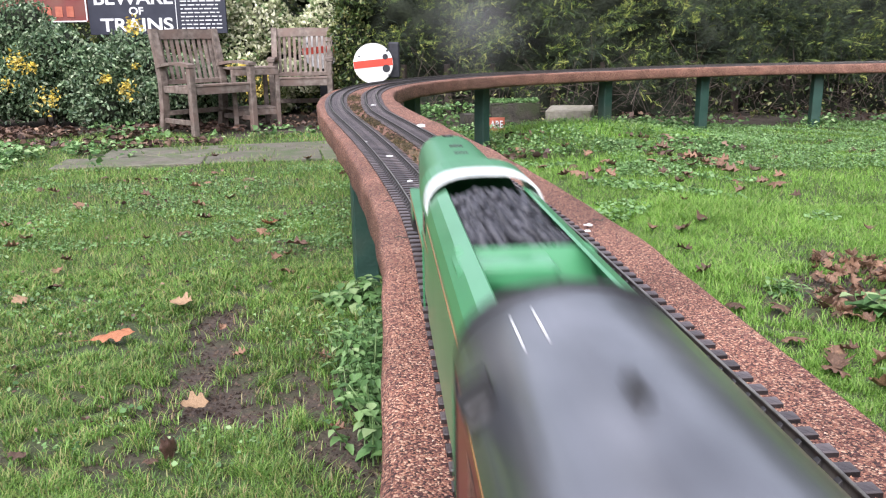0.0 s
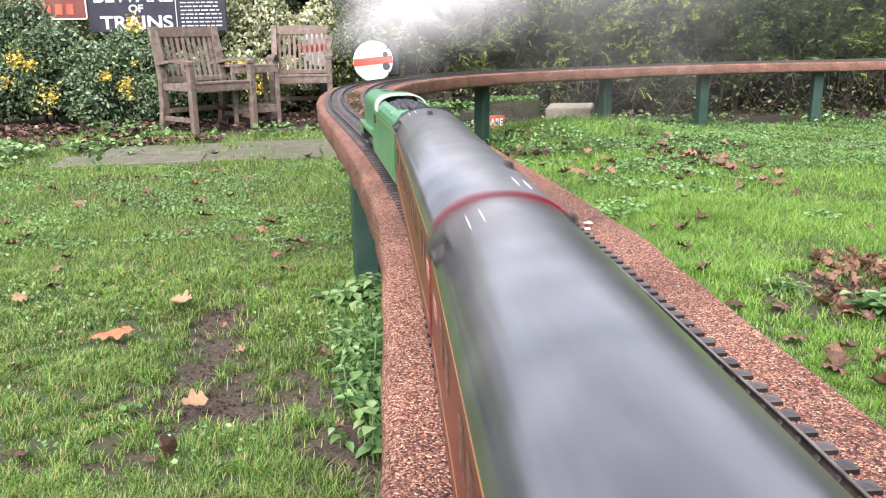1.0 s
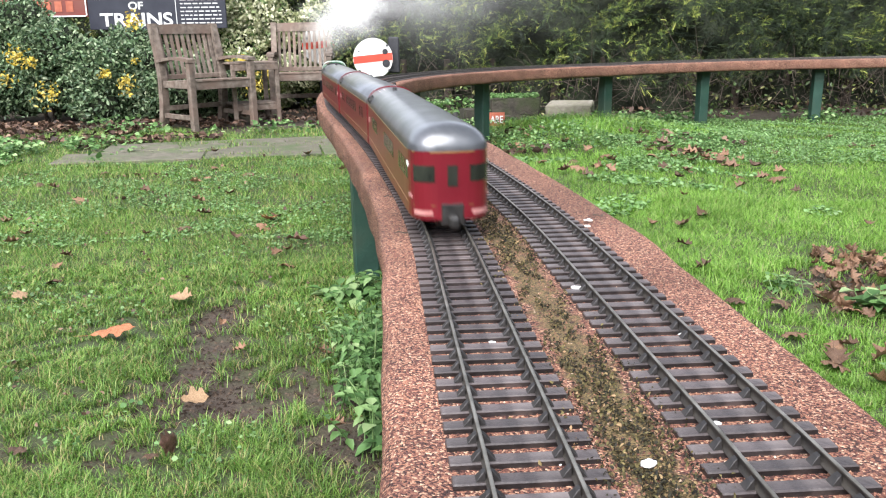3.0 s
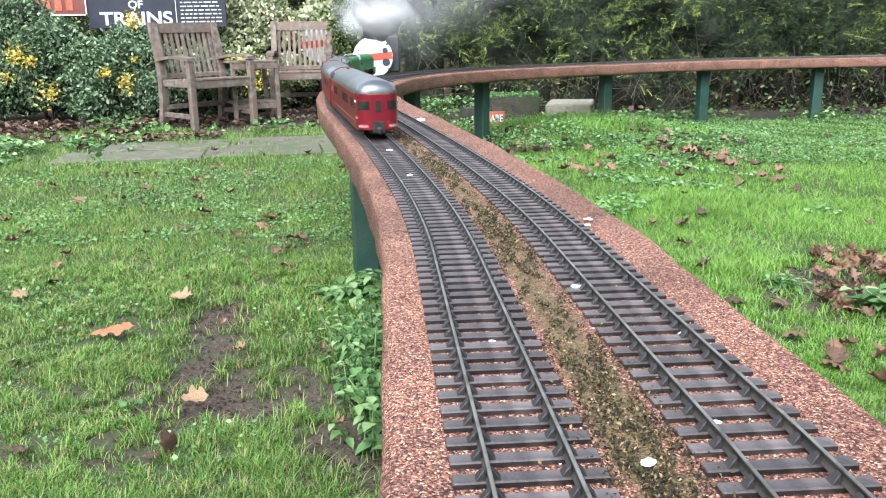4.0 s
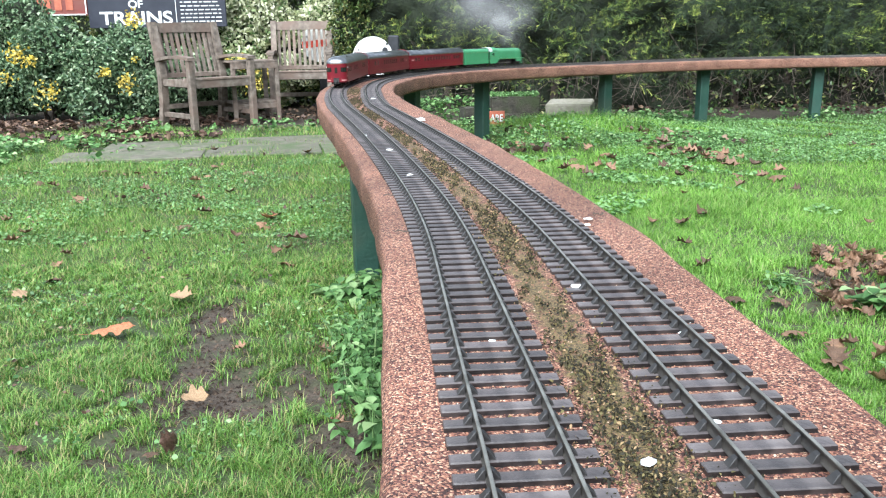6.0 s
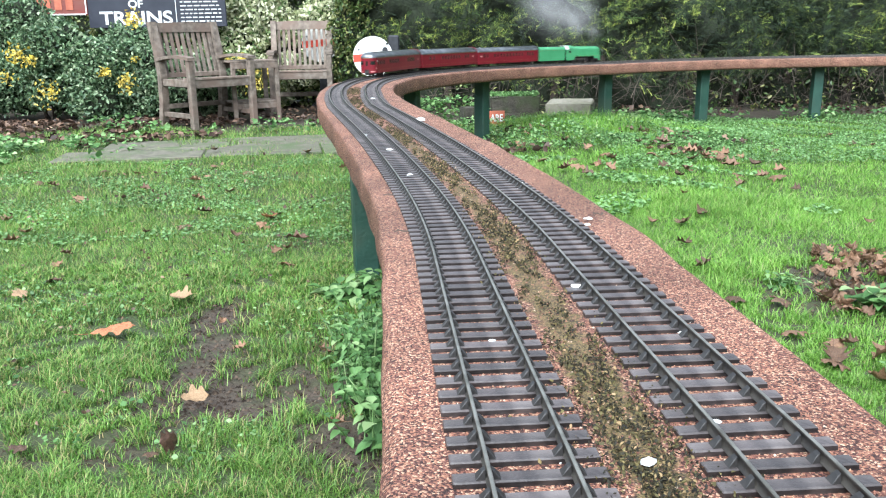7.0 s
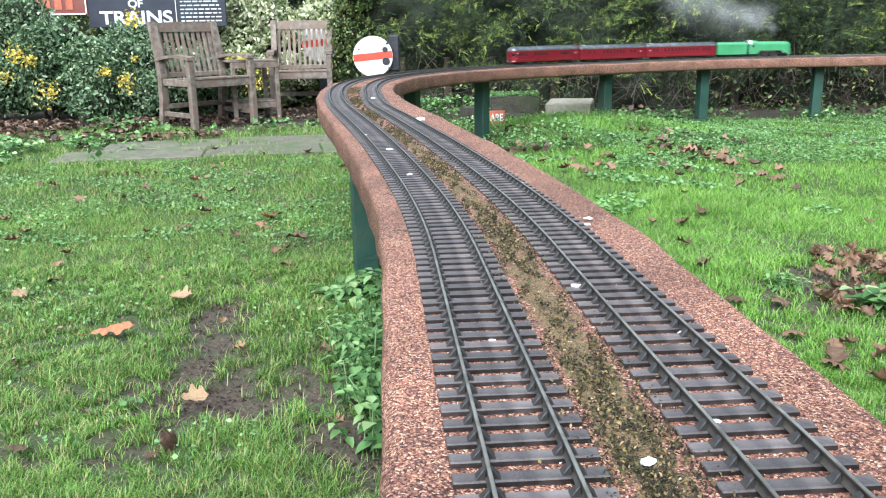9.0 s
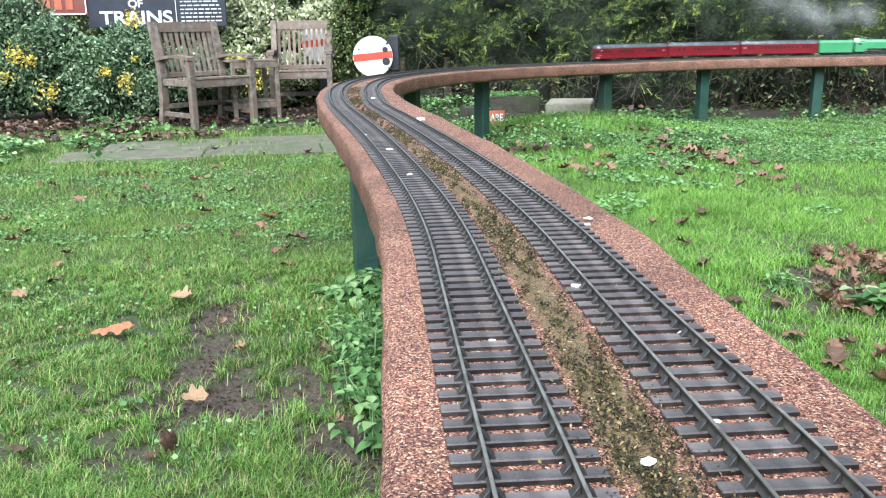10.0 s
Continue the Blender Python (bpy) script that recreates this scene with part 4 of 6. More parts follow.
def tail_at(t):
    """Smooth run: cubic through the known places."""
    T, Q = RUN_T, RUN_S
    sl = [(Q[1] - Q[0]) / (T[1] - T[0])] + [(Q[i + 1] - Q[i - 1]) / (T[i + 1] - T[i - 1]) for i in range(1, len(T) - 1)] + [(Q[-1] - Q[-2]) / (T[-1] - T[-2])]
    i = max(0, min(len(T) - 2, sum(1 for v in T if v <= t) - 1))
    h = T[i + 1] - T[i]
    u = (t - T[i]) / h
    return ((2 * u ** 3 - 3 * u ** 2 + 1) * Q[i] + (u ** 3 - 2 * u ** 2 + u) * h * sl[i] + (-2 * u ** 3 + 3 * u ** 2) * Q[i + 1] + (u ** 3 - u ** 2) * h * sl[i + 1])


def ride(s, half):
    """Pose of a vehicle whose middle is at s, carried on two bogies."""
    x0, y0, _ = on_line(s - half, outer_off(s - half))
    x1, y1, _ = on_line(s + half, outer_off(s + half))
    return Matrix.Translation(((x0 + x1) / 2, (y0 + y1) / 2, RAIL_Z - dip(s))) @ Matrix.Rotation(math.atan2(y1 - y0, x1 - x0), 4, "Z")


SET = [(coach_tail, L_TAIL / 2, L_TAIL * .35), (coach_mid, L_TAIL + .008 + L_COACH / 2, L_COACH * .35), (coach_lead, L_TAIL + L_COACH + .016 + L_COACH / 2, L_COACH * .35),
       (tender, L_TAIL + 2 * L_COACH + .024 + L_TENDER / 2, L_TENDER * .27), (loco, L_TAIL + 2 * L_COACH + L_TENDER + .028 + L_LOCO / 2, L_LOCO * .28)]
CHIMNEY = L_TAIL + 2 * L_COACH + L_TENDER + .028 + L_LOCO - .058


# ---- steam ----
def make_puff(size, seed, dens):
    """A drifting puff: bulging soft-edged veils, thinning to nothing at their rims."""
    r = np.random.default_rng(seed)
    V, F, A = [], [], []
    nr, na = 7, 18
    base = 0
    for k in range(3):
        c = r.normal(0, .34, 3) * size * (1, .4, .5)
        rad = size * r.uniform(.75, 1.1)
        m = np.array(Euler((radians(48) + r.normal(0, .12), r.normal(0, .12), r.normal(0, .2))).to_matrix())
        for i in range(nr + 1):
            q = i / nr
            for j in range(na):
                a = 2 * np.pi * j / na
                wob = 1 + .18 * np.sin(3 * a + k) + .1 * np.sin(5 * a + 2 * k)
                p = np.array([q * rad * wob * np.cos(a), q * rad * wob * np.sin(a) * 1.1, .08 * rad * (1 - q * q)])
                V.append(m @ p + c)
                A.append(dens * (1 - q) ** 1.6 * (1 + q))
        for i in range(nr):
            for j in range(na):
                a, b = base + i * na + j, base + i * na + (j + 1) % na
                F.append((a, a + na, b + na, b))
        base += (nr + 1) * na
    me = fast_mesh("steam_puff", np.array(V), F, M_STEAM)
    value_layer(me, "soft", A)
    me.shade_smooth()
    me.normals_split_custom_set_from_vertices([(0.0, -.6, .8)] * len(V))  # vapour takes the whole sky's light
    ob = new("steam_puff", me)
    ob.visible_shadow = False
    return tagged(ob, "drifting white puff of exhaust steam", "steam", group="steam from the engine", kind="stuff")


# each puff: how long it trails the chimney, its rise, size and density
PUFFS = [(0.1, 0.07, 0.07, 0.05), (0.3, 0.13, 0.13, 0.06), (0.55, 0.18, 0.19, 0.07), (0.85, 0.22, 0.25, 0.065), (0.18, 0.16, 0.14, 0.5), (0.42, 0.21, 0.2, 0.42), (1.2, 0.25, 0.29, 0.055), (1.6, 0.28, 0.33, 0.04)]
puffs = [make_puff(sz, 11 + i, d) for i, (_, _, sz, d) in enumerate(PUFFS)]


def motions():
    """Everything that moves: the train along its line, its driving wheels and rods, and the steam."""
    ts = [i / 10 for i in range(101)]
    for ob, ahead, half in SET:
        walk(ob, [(t, ride(tail_at(t) + ahead, half)) for t in ts])
    fine = [i / 30 for i in range(301)]
    for w in loco_wheels:
        base = w.location.copy()
        walk(w, [(t, Matrix.Translation(base) @ Matrix.Rotation(tail_at(t) / .0285, 4, "Y")) for t in fine])
    for rd, sd in loco_rods:
        rows = []
        for t in fine:
            a = tail_at(t) / .0285
            rows.append((t, Matrix.Translation((rod_x + .012 * math.cos(a), sd * .0335, .0285 - .012 * math.sin(a)))))
        walk(rd, rows)
    for i, (ob, (lag, rise, size, _)) in enumerate(zip(puffs, PUFFS)):
        rows = []
        thick = i in (4, 5)  # the first hard blasts of the chimney, left behind to climb away
        for t in ts:
            lift = .3 * max(0, t - 4.7) ** 1.3 if thick else 0
            s = tail_at(max(t - lag, -1.5)) + CHIMNEY if t - lag >= 0 else RUN_S[0] + .79 * (t - lag) + CHIMNEY
            x, y, a = on_line(s, outer_off(s))
            rows.append((t, Matrix.Translation((x + .3 * lag + .04 * math.sin(t * 2 + i), y + (.35 + .45 * max(0, 1 - t)) * lag, RAIL_Z + .12 + rise + lift + (.45 if thick else .14) * max(0, 1 - t) * (lag + .25) + .015 * math.sin(t * 3 + 2 * i))) @ Matrix.Rotation(.25 * math.sin(t * .9 + i), 4, "Z")))
        walk(ob, rows)


# ---- paving, and what stands on and behind the lawn ----
def make_paving():
    pv = thing("paving", pose(-1.3, 5.5, 0, 0, 0, 11), "mossy grey concrete paving strip sunk in the lawn", "pavement", kind="structure")
    r = random.Random(2)
    for row, (y0, y1) in enumerate(((-.46, -.006), (.006, .46))):
        x = -1.15 + 0.2 * row
        while x < 0.85:
            w = r.uniform(0.72, 0.9)
            bm = box_bm((w - 0.012, y1 - y0 - 0.006, 0.05), (x + w / 2, (y0 + y1) / 2, -.008 + r.uniform(-.003, .003)), Matrix.Rotation(r.uniform(-.012, .012), 4, "X"), bevel=0.004)
            part("slab", bm, M_PAVE, pv)
            x += w


make_paving()


def make_chair(m, label):
    """Slatted teak garden armchair; its front faces -y."""
    ch = thing("garden_chair", m, label, "garden chair", group="garden chairs")
    w, f, b = 0.262, -0.21, 0.20
    for sx in (-1, 1):
        part("front_leg", box_bm((.05, .05, .55), (sx * w, f, .275), bevel=.006), M_TEAK, ch)
        bm = bmesh.new()
        loft(bm, [[(sx * w - .026, b - .03 + dy, z), (sx * w + .026, b - .03 + dy, z), (sx * w + .026, b + .03 + dy, z), (sx * w - .026, b + .03 + dy, z)]
                  for z, dy in ((0, .05), (.2, .01), (.42, 0), (.62, .03), (.86, .09))])
        part("back_leg", bm, M_TEAK, ch)
        bm = bmesh.new()
        n = 10
        loft(bm, [[(sx * w - .034, y, z), (sx * w + .034, y, z), (sx * w + .034, y, z + .024), (sx * w - .034, y, z + .024)]
                  for y, z in [(f - .03 + (b - f + .05) * k / n, .552 + .022 * math.sin(math.pi * k / n) - .01 * (k / n)) for k in range(n + 1)]])
        part("armrest", bm, M_TEAK, ch)
        part("side_rail", box_bm((.028, b - f, .055), (sx * w, (f + b) / 2, .37), bevel=.003), M_TEAK, ch)
        part("side_stretcher", box_bm((.025, b - f, .04), (sx * w, (f + b) / 2, .11), bevel=.003), M_TEAK, ch)
    part("front_rail", box_bm((2 * w, .03, .065), (0, f + .005, .365), bevel=.003), M_TEAK, ch)
    part("back_stretcher", box_bm((2 * w, .025, .04), (0, b, .17), bevel=.003), M_TEAK, ch)
    for k in range(7):
        part("seat_slat", box_bm((2 * w + .02, .052, .018), (0, f + .01 + .062 * k, .405 - .003 * k), bevel=.003), M_TEAK, ch)
    lean = Matrix.Rotation(radians(-12), 4, "X")
    for k in range(10):
        x = -.215 + .43 * k / 9
        part("back_slat", box_bm((.027, .012, .375), (x, b + .04, .60), lean, bevel=.002), M_TEAK, ch)
    bm = bmesh.new()
    loft(bm, [[(x, b + .063, .775), (x, b + .09, .775), (x, b + .097, .845 + .012 * math.cos(x / w * 1.3)), (x, b + .07, .845 + .012 * math.cos(x / w * 1.3))] for x in [-w + 2 * w * k / 10 for k in range(11)]])
    part("top_rail", bm, M_TEAK, ch)
    part("lower_rail", box_bm((2 * w, .024, .04), (0, b + .005, .425), bevel=.003), M_TEAK, ch)
    return ch


chair_a = make_chair(pose(-1.936, 6.936, 0.0, 0, 0, 47) @ Matrix.Diagonal((1.07, 1.07, .985, 1)), "weathered slatted teak garden armchair turned towards the railway")
chair_b = make_chair(pose(-1.30, 7.87, 0.0, 0, 0, 6), "weathered slatted teak garden armchair before a variegated bush")


def make_corner_table():
    tb = thing("corner_table", pose(-1.66, 7.28, 0, 0, 0, 30), "weathered teak tray table joining the two garden chairs", "table")
    for k in range(5):
        part("top_slat", box_bm((.40, .062, .018), (0, -.15 + .075 * k, .515), bevel=.003), M_TEAK, tb)
    for sy in (-1, 1):
        part("apron", box_bm((.40, .022, .05), (0, sy * .17, .48), bevel=.003), M_TEAK, tb)
        part("low_rail", box_bm((.42, .022, .045), (0, sy * .15, .14), bevel=.003), M_TEAK, tb)
        for sx in (-1, 1):
            part("leg", box_bm((.035, .035, .505), (sx * .19, sy * .16, .2525), bevel=.004), M_TEAK, tb)
    for k in range(4):
        part("shelf_slat", box_bm((.40, .06, .016), (0, -.12 + .08 * k, .172), bevel=.003), M_TEAK, tb)


make_corner_table()


def make_disc(m, r, z, label):
    """Ground signal: enamelled disc with a band before a black iron case."""
    sg = thing("disc_signal", m, label, "railway signal", group="disc signals")
    bm = bmesh.new()
    rod(bm, (0, 0, z), (0, .012, z), r, n=48)
    part("disc", bm, M_WHITE, sg, "white enamelled disc")
    bm = bmesh.new()
    n = 12
    hw = r * .18
    ring = []
    for k in range(n + 1):
        u = -1 + 2 * k / n
        x = math.copysign(1, u) * min(abs(u), 1) * math.sqrt(r * r - hw * hw) * .998
        ring.append([(x, -.003, z - hw), (x, .001, z - hw), (x, .001, z + hw), (x, -.003, z + hw)])
    loft(bm, ring)
    bmesh.ops.transform(bm, matrix=Matrix.Translation((0, 0, z)) @ Matrix.Rotation(radians(-5), 4, "Y") @ Matrix.Translation((0, 0, -z)), verts=bm.verts)
    part("red_band", bm, M_RED, sg, "red band")
    for x, dz, q in ((r * .62, r * .32, .022), (r * .66, -r * .26, .03), (-r * .7, r * .35, .007), (r * .72, r * .62, .009), (r * .8, -r * .6, .009)):
        part("spectacle" if q > .015 else "bolt", rod(bmesh.new(), (x, -.0045, z + dz), (x, 0, z + dz), q, n=20), M_IRON, sg, "dark hole" if q > .015 else "")
    bm = box_bm((.09, .20, .28), (r + .01, .16, z + .02), bevel=.012)
    part("lamp_case", bm, M_IRON, sg, "black iron lamp case")
    bm = box_bm((.10, .10, z), (.02, .10, z / 2), bevel=.008)
    box(bm, (.26, .26, .05), (.02, .10, .025), bevel=.008)
    part("pedestal", bm, M_IRON, sg, "black iron pedestal")
    part("bracket", box_bm((r, .03, .05), (r * .5, .03, z + .01), bevel=.004), M_IRON, sg)


make_disc(pose(-0.527, 6.6, 0, 0, 0, 3), 0.155, 0.555, "round white signal disc with a red band behind the deck")
make_disc(pose(-1.175, 8.3, 0, 0, 0, 3), 0.182, 0.645, "round white signal disc with a red band behind a chair")


def word(text, x, z, height, width, y, parent, material, label=""):
    """Raised lettering in the built-in face, fitted to a width and height."""
    cu = bpy.data.curves.new("lettering", "FONT")
    cu.body, cu.size, cu.extrude, cu.offset = text, 1.0, 0.02, 0.02
    ob = bpy.data.objects.new("lettering", cu)
    scene.collection.objects.link(ob)
    bpy.context.view_layer.update()
    me = bpy.data.meshes.new_from_object(ob.evaluated_get(bpy.context.evaluated_depsgraph_get()))
    bpy.data.objects.remove(ob)
    co = np.array([v.co for v in me.vertices])
    lo, hi = co.min(0), co.max(0)
    sx, sz = width / (hi[0] - lo[0]), height / (hi[1] - lo[1])
    out = np.stack([(co[:, 0] - lo[0]) * sx + x, y - co[:, 2] * .05, (co[:, 1] - lo[1]) * sz + z], -1)
    me.vertices.foreach_set("co", out.astype(np.float32).ravel())
    me.materials.clear()
    me.materials.append(material)
    me.update()
    o = new("lettering", me)
    o.parent = parent
    return tagged(o, label or "white raised lettering")


def make_beware_sign():
    sg = thing("warning_sign", pose(0, 8.25, 0), "dark enamel sign warning of trains, above the shrubs", "sign")
    part("panel", box_bm((1.33, .03, .66), (-2.73, .018, 1.145), bevel=.004), M_NAVY, sg)
    for x in (-3.2, -2.25):
        part("sign_post", box_bm((.07, .07, 1.2), (x, .07, .6), bevel=.005), M_BARK, sg)
    word("BEWARE", -3.33, 1.095, .125, .76, 0, sg, M_LETTER)
    word("OF", -3.0, 1.0, .072, .14, 0, sg, M_LETTER)
    word("TRAINS", -3.285, .845, .125, .70, 0, sg, M_LETTER)
    r = random.Random(8)
    for k in range(12):
        z = .868 + .036 * k
        x = -2.50
        while x < -2.13:
            w = r.uniform(.02, .07)
            part("text_bar", box_bm((min(w, -2.11 - x), .004, .010), (x + min(w, -2.11 - x) / 2, 0, z)), M_LETTER, sg)
            x += w + .016
    part("divider", box_bm((.006, .004, .6), (-2.545, 0, 1.15)), M_LETTER, sg)


make_beware_sign()


def make_red_sign():
    sg = thing("red_sign", pose(0, 8.35, 0), "faded red sign with worn cream marks behind the shrub", "sign")
    part("panel", box_bm((.9, .025, .4), (-3.89, .015, 1.14), bevel=.004), M_REDSIGN, sg)
    for z, h in ((.95, .012), (1.33, .012)):
        part("border", box_bm((.86, .004, h), (-3.89, 0, z)), M_LETTER, sg)
    part("border", box_bm((.012, .004, .37), (-3.452, 0, 1.14)), M_LETTER, sg)
    for k in range(5):
        part("text_bar", box_bm((.07, .004, .10), (-4.05 + .11 * k, 0, 1.04)), M_ORANGE, sg)
    part("sign_post", box_bm((.07, .06, 1.0), (-3.9, .06, .5), bevel=.005), M_BARK, sg)


make_red_sign()


def make_block(name, m, size, material, label, seed):
    r = random.Random(seed)
    bm = bmesh.new()
    bmesh.ops.create_cube(bm, size=1, matrix=Matrix.Diagonal((*size, 1)))
    bmesh.ops.bevel(bm, geom=list(bm.edges), offset=.008, segments=2, affect="EDGES")
    bmesh.ops.subdivide_edges(bm, edges=list(bm.edges), cuts=2, use_grid_fill=True)
    for v in bm.verts:
        v.co += Vector((r.uniform(-1, 1), r.uniform(-1, 1), r.uniform(-1, 1))) * .004
    ob = part(name, bm, material, None, smooth=True)
    ob.matrix_basis = m
    return tagged(ob, label, "stone block", group="blocks under the deck")


make_block("stone_block", pose(.582, 6.62, .150, 0, 0, 4), (.39, .22, .17), M_STONE, "mossy rough concrete block lying under the far deck", 1)
make_block("stone_block", pose(.60, 6.60, .04, 0, 0, -3), (.36, .22, .14), M_STONE, "mossy rough concrete block half buried in grass", 5)
make_block("stone_block", pose(1.05, 6.72, .115, 3, 0, -14), (.36, .36, .12), M_SLAB, "pale flat-topped stone slab in the grass", 2)
make_block("stone_block", pose(.225, 6.45, .09, 0, 0, 12), (.13, .2, .15), M_STONE, "small mossy concrete block beside a post", 3)


def make_block_moss():
    rng = np.random.default_rng(15)
    P = np.stack([rng.uniform(.40, .77, 700), rng.uniform(6.52, 6.72, 700), .238 + .02 * rng.random(700)], -1)
    tagged(new("moss_cushion", leaf_cloud("moss_cushion", P, .03, M_WEED, rng)), "green moss and small weeds on top of a block", "moss", kind="stuff")


def make_orange_board():
    bd = thing("orange_board", pose(0, 6.13, 0), "small orange board with white letters leaning by a block", "sign")
    part("panel", box_bm((.19, .012, .125), (.378, .008, .100), Matrix.Rotation(radians(-6), 4, "X"), bevel=.002), M_ORANGE, bd)
    word("ARE", .365, .085, .055, .095, -.004, bd, M_LETTER)
    for k in range(3):
        part("text_bar", box_bm((.03, .004, .016), (.37 + .038 * k, -.001, .055)), M_LETTER, bd)


make_orange_board()


# ---- leaves and plants ----
def leaf_cloud(name, P, size, material, rng, flat=0.0, aspect=0.55, up=None):
    """Many folded leaves, four corners each; flat 1 lays them level."""
    n = len(P)
    d = rng.normal(0, 1, (n, 3))
    d[:, 2] = d[:, 2] * (1 - flat) + (0 if up is None else up)
    d /= np.linalg.norm(d, axis=1)[:, None] + 1e-9
    s = rng.normal(0, 1, (n, 3))
    s[:, 2] *= (1 - flat)
    s -= d * (s * d).sum(1)[:, None]
    s /= np.linalg.norm(s, axis=1)[:, None] + 1e-9
    nn = np.cross(d, s)
    nn *= np.sign(nn[:, 2:3] + 1e-6)
    L = (size * rng.uniform(.6, 1.35, n))[:, None]
    W = L * aspect * rng.uniform(.75, 1.2, n)[:, None]
    v = np.empty((n, 6, 3))
    v[:, 0] = P - d * L * .5
    v[:, 1] = P - d * L * .1 + s * W * .5 + nn * L * .12
    v[:, 2] = P + d * L * .22 + s * W * .36 + nn * L * .08
    v[:, 3] = P + d * L * .5 - nn * L * .06
    v[:, 4] = P + d * L * .22 - s * W * .36 + nn * L * .08
    v[:, 5] = P - d * L * .1 - s * W * .5 + nn * L * .12
    b = np.arange(n)[:, None] * 6
    f = np.stack([b + [0, 1, 2, 3], b + [0, 3, 4, 5]], 1).reshape(-1, 4)
    return fast_mesh(name, v.reshape(-1, 3), f, material)


def lump_points(rng, lumps, n, shell=0.35):
    """Points in the outer shell of overlapping lumps (x, y, z, rx, ry, rz), uneven, with gaps."""
    out = []
    w = np.array([q[3] * q[5] for q in lumps])
    for (cx, cy, cz, rx, ry, rz), k in zip(lumps, (n * w / w.sum()).astype(int)):
        d = rng.normal(0, 1, (k * 2, 3))
        d /= np.linalg.norm(d, axis=1)[:, None]
        d = d[(d[:, 1] < .45) & (d[:, 2] > -.75)][:k]
        wob = 1 + .16 * np.sin(d[:, 0] * 7 + cx * 5) * np.sin(d[:, 2] * 8 + cz) + .1 * np.sin(d[:, 0] * 17 + d[:, 2] * 13)
        q = (1 - shell * rng.random(len(d)) ** 1.5) * wob
        out.append(np.stack([cx + d[:, 0] * rx * q, cy + d[:, 1] * ry * q, cz + d[:, 2] * rz * q], -1))
    P = np.concatenate(out)
    return P[P[:, 2] > .02]


def twig_mesh(name, segs, material, n=4):
    """Many thin tapered sticks: rows of start, end, radius."""
    V, F = [], []
    for i, (a, b, r) in enumerate(segs):
        a, b = np.array(a), np.array(b)
        d = (b - a) / (np.linalg.norm(b - a) + 1e-9)
        u = np.cross(d, (0.3, 0.8, 0.5))
        u /= np.linalg.norm(u)
        w = np.cross(d, u)
        for p, q in ((a, r), (b, r * .5)):
            for k in range(n):
                t = 2 * np.pi * k / n
                V.append(p + (u * np.cos(t) + w * np.sin(t)) * q)
        o = i * 2 * n
        F += [(o + k, o + (k + 1) % n, o + n + (k + 1) % n, o + n + k) for k in range(n)]
    return fast_mesh(name, V, F, material)


def sub(name, me, parent, label="", kind=""):
    ob = new(name, me)
    ob.parent = parent
    return tagged(ob, label, kind=kind)


def make_shrub(name, lumps, n, size, material, label, seed, foot, flowers=()):
    rng = np.random.default_rng(seed)
    sh = thing(name, pose(0, 0, 0), label, "shrub")
    sub("crown", leaf_cloud("crown", lump_points(rng, lumps, n), size, material, rng), sh)
    # near-black lumps that paint the shade inside the shrub
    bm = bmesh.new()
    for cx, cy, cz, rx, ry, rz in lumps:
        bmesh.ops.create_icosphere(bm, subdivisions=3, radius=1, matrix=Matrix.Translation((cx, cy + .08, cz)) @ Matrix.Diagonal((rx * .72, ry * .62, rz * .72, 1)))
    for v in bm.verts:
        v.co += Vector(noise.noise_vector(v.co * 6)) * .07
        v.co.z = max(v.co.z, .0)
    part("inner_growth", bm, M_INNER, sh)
    segs = []
    for fx, fy in foot:
        for k in range(7):
            a = np.array((fx + rng.normal(0, .04), fy + rng.normal(0, .04), 0.0))
            b = a + (rng.normal(0, .2), rng.normal(0, .1), rng.uniform(.3, .7))
            segs.append((a, b, .010))
    sub("stem_cluster", twig_mesh("stem_cluster", segs, M_BARK, 6), sh, kind="stuff")
    if flowers:
        P = np.concatenate([np.array(c) + rng.normal(0, 1, (2 * k, 3)) * (s * .8, .05, s * .8) for c, s, k in flowers])
        sub("blossom", leaf_cloud("blossom", P, .034, M_YELLOW, rng), sh, "bunches of yellow flowers", "stuff")
    return sh


def clumps(seed, n, x0, x1, y0, y1, top):
    """Leafy clumps of uneven size that make up a shrub's outline."""
    r = random.Random(seed)
    out = []
    for k in range(n):
        x, q = r.uniform(x0, x1), r.uniform(.13, .25)
        z = r.uniform(.1, max(.2, top(x) - q))
        out.append((x, r.uniform(y0, y1) + .15 * z, z, q * r.uniform(.9, 1.3), q, q * r.uniform(.8, 1.1)))
    return out


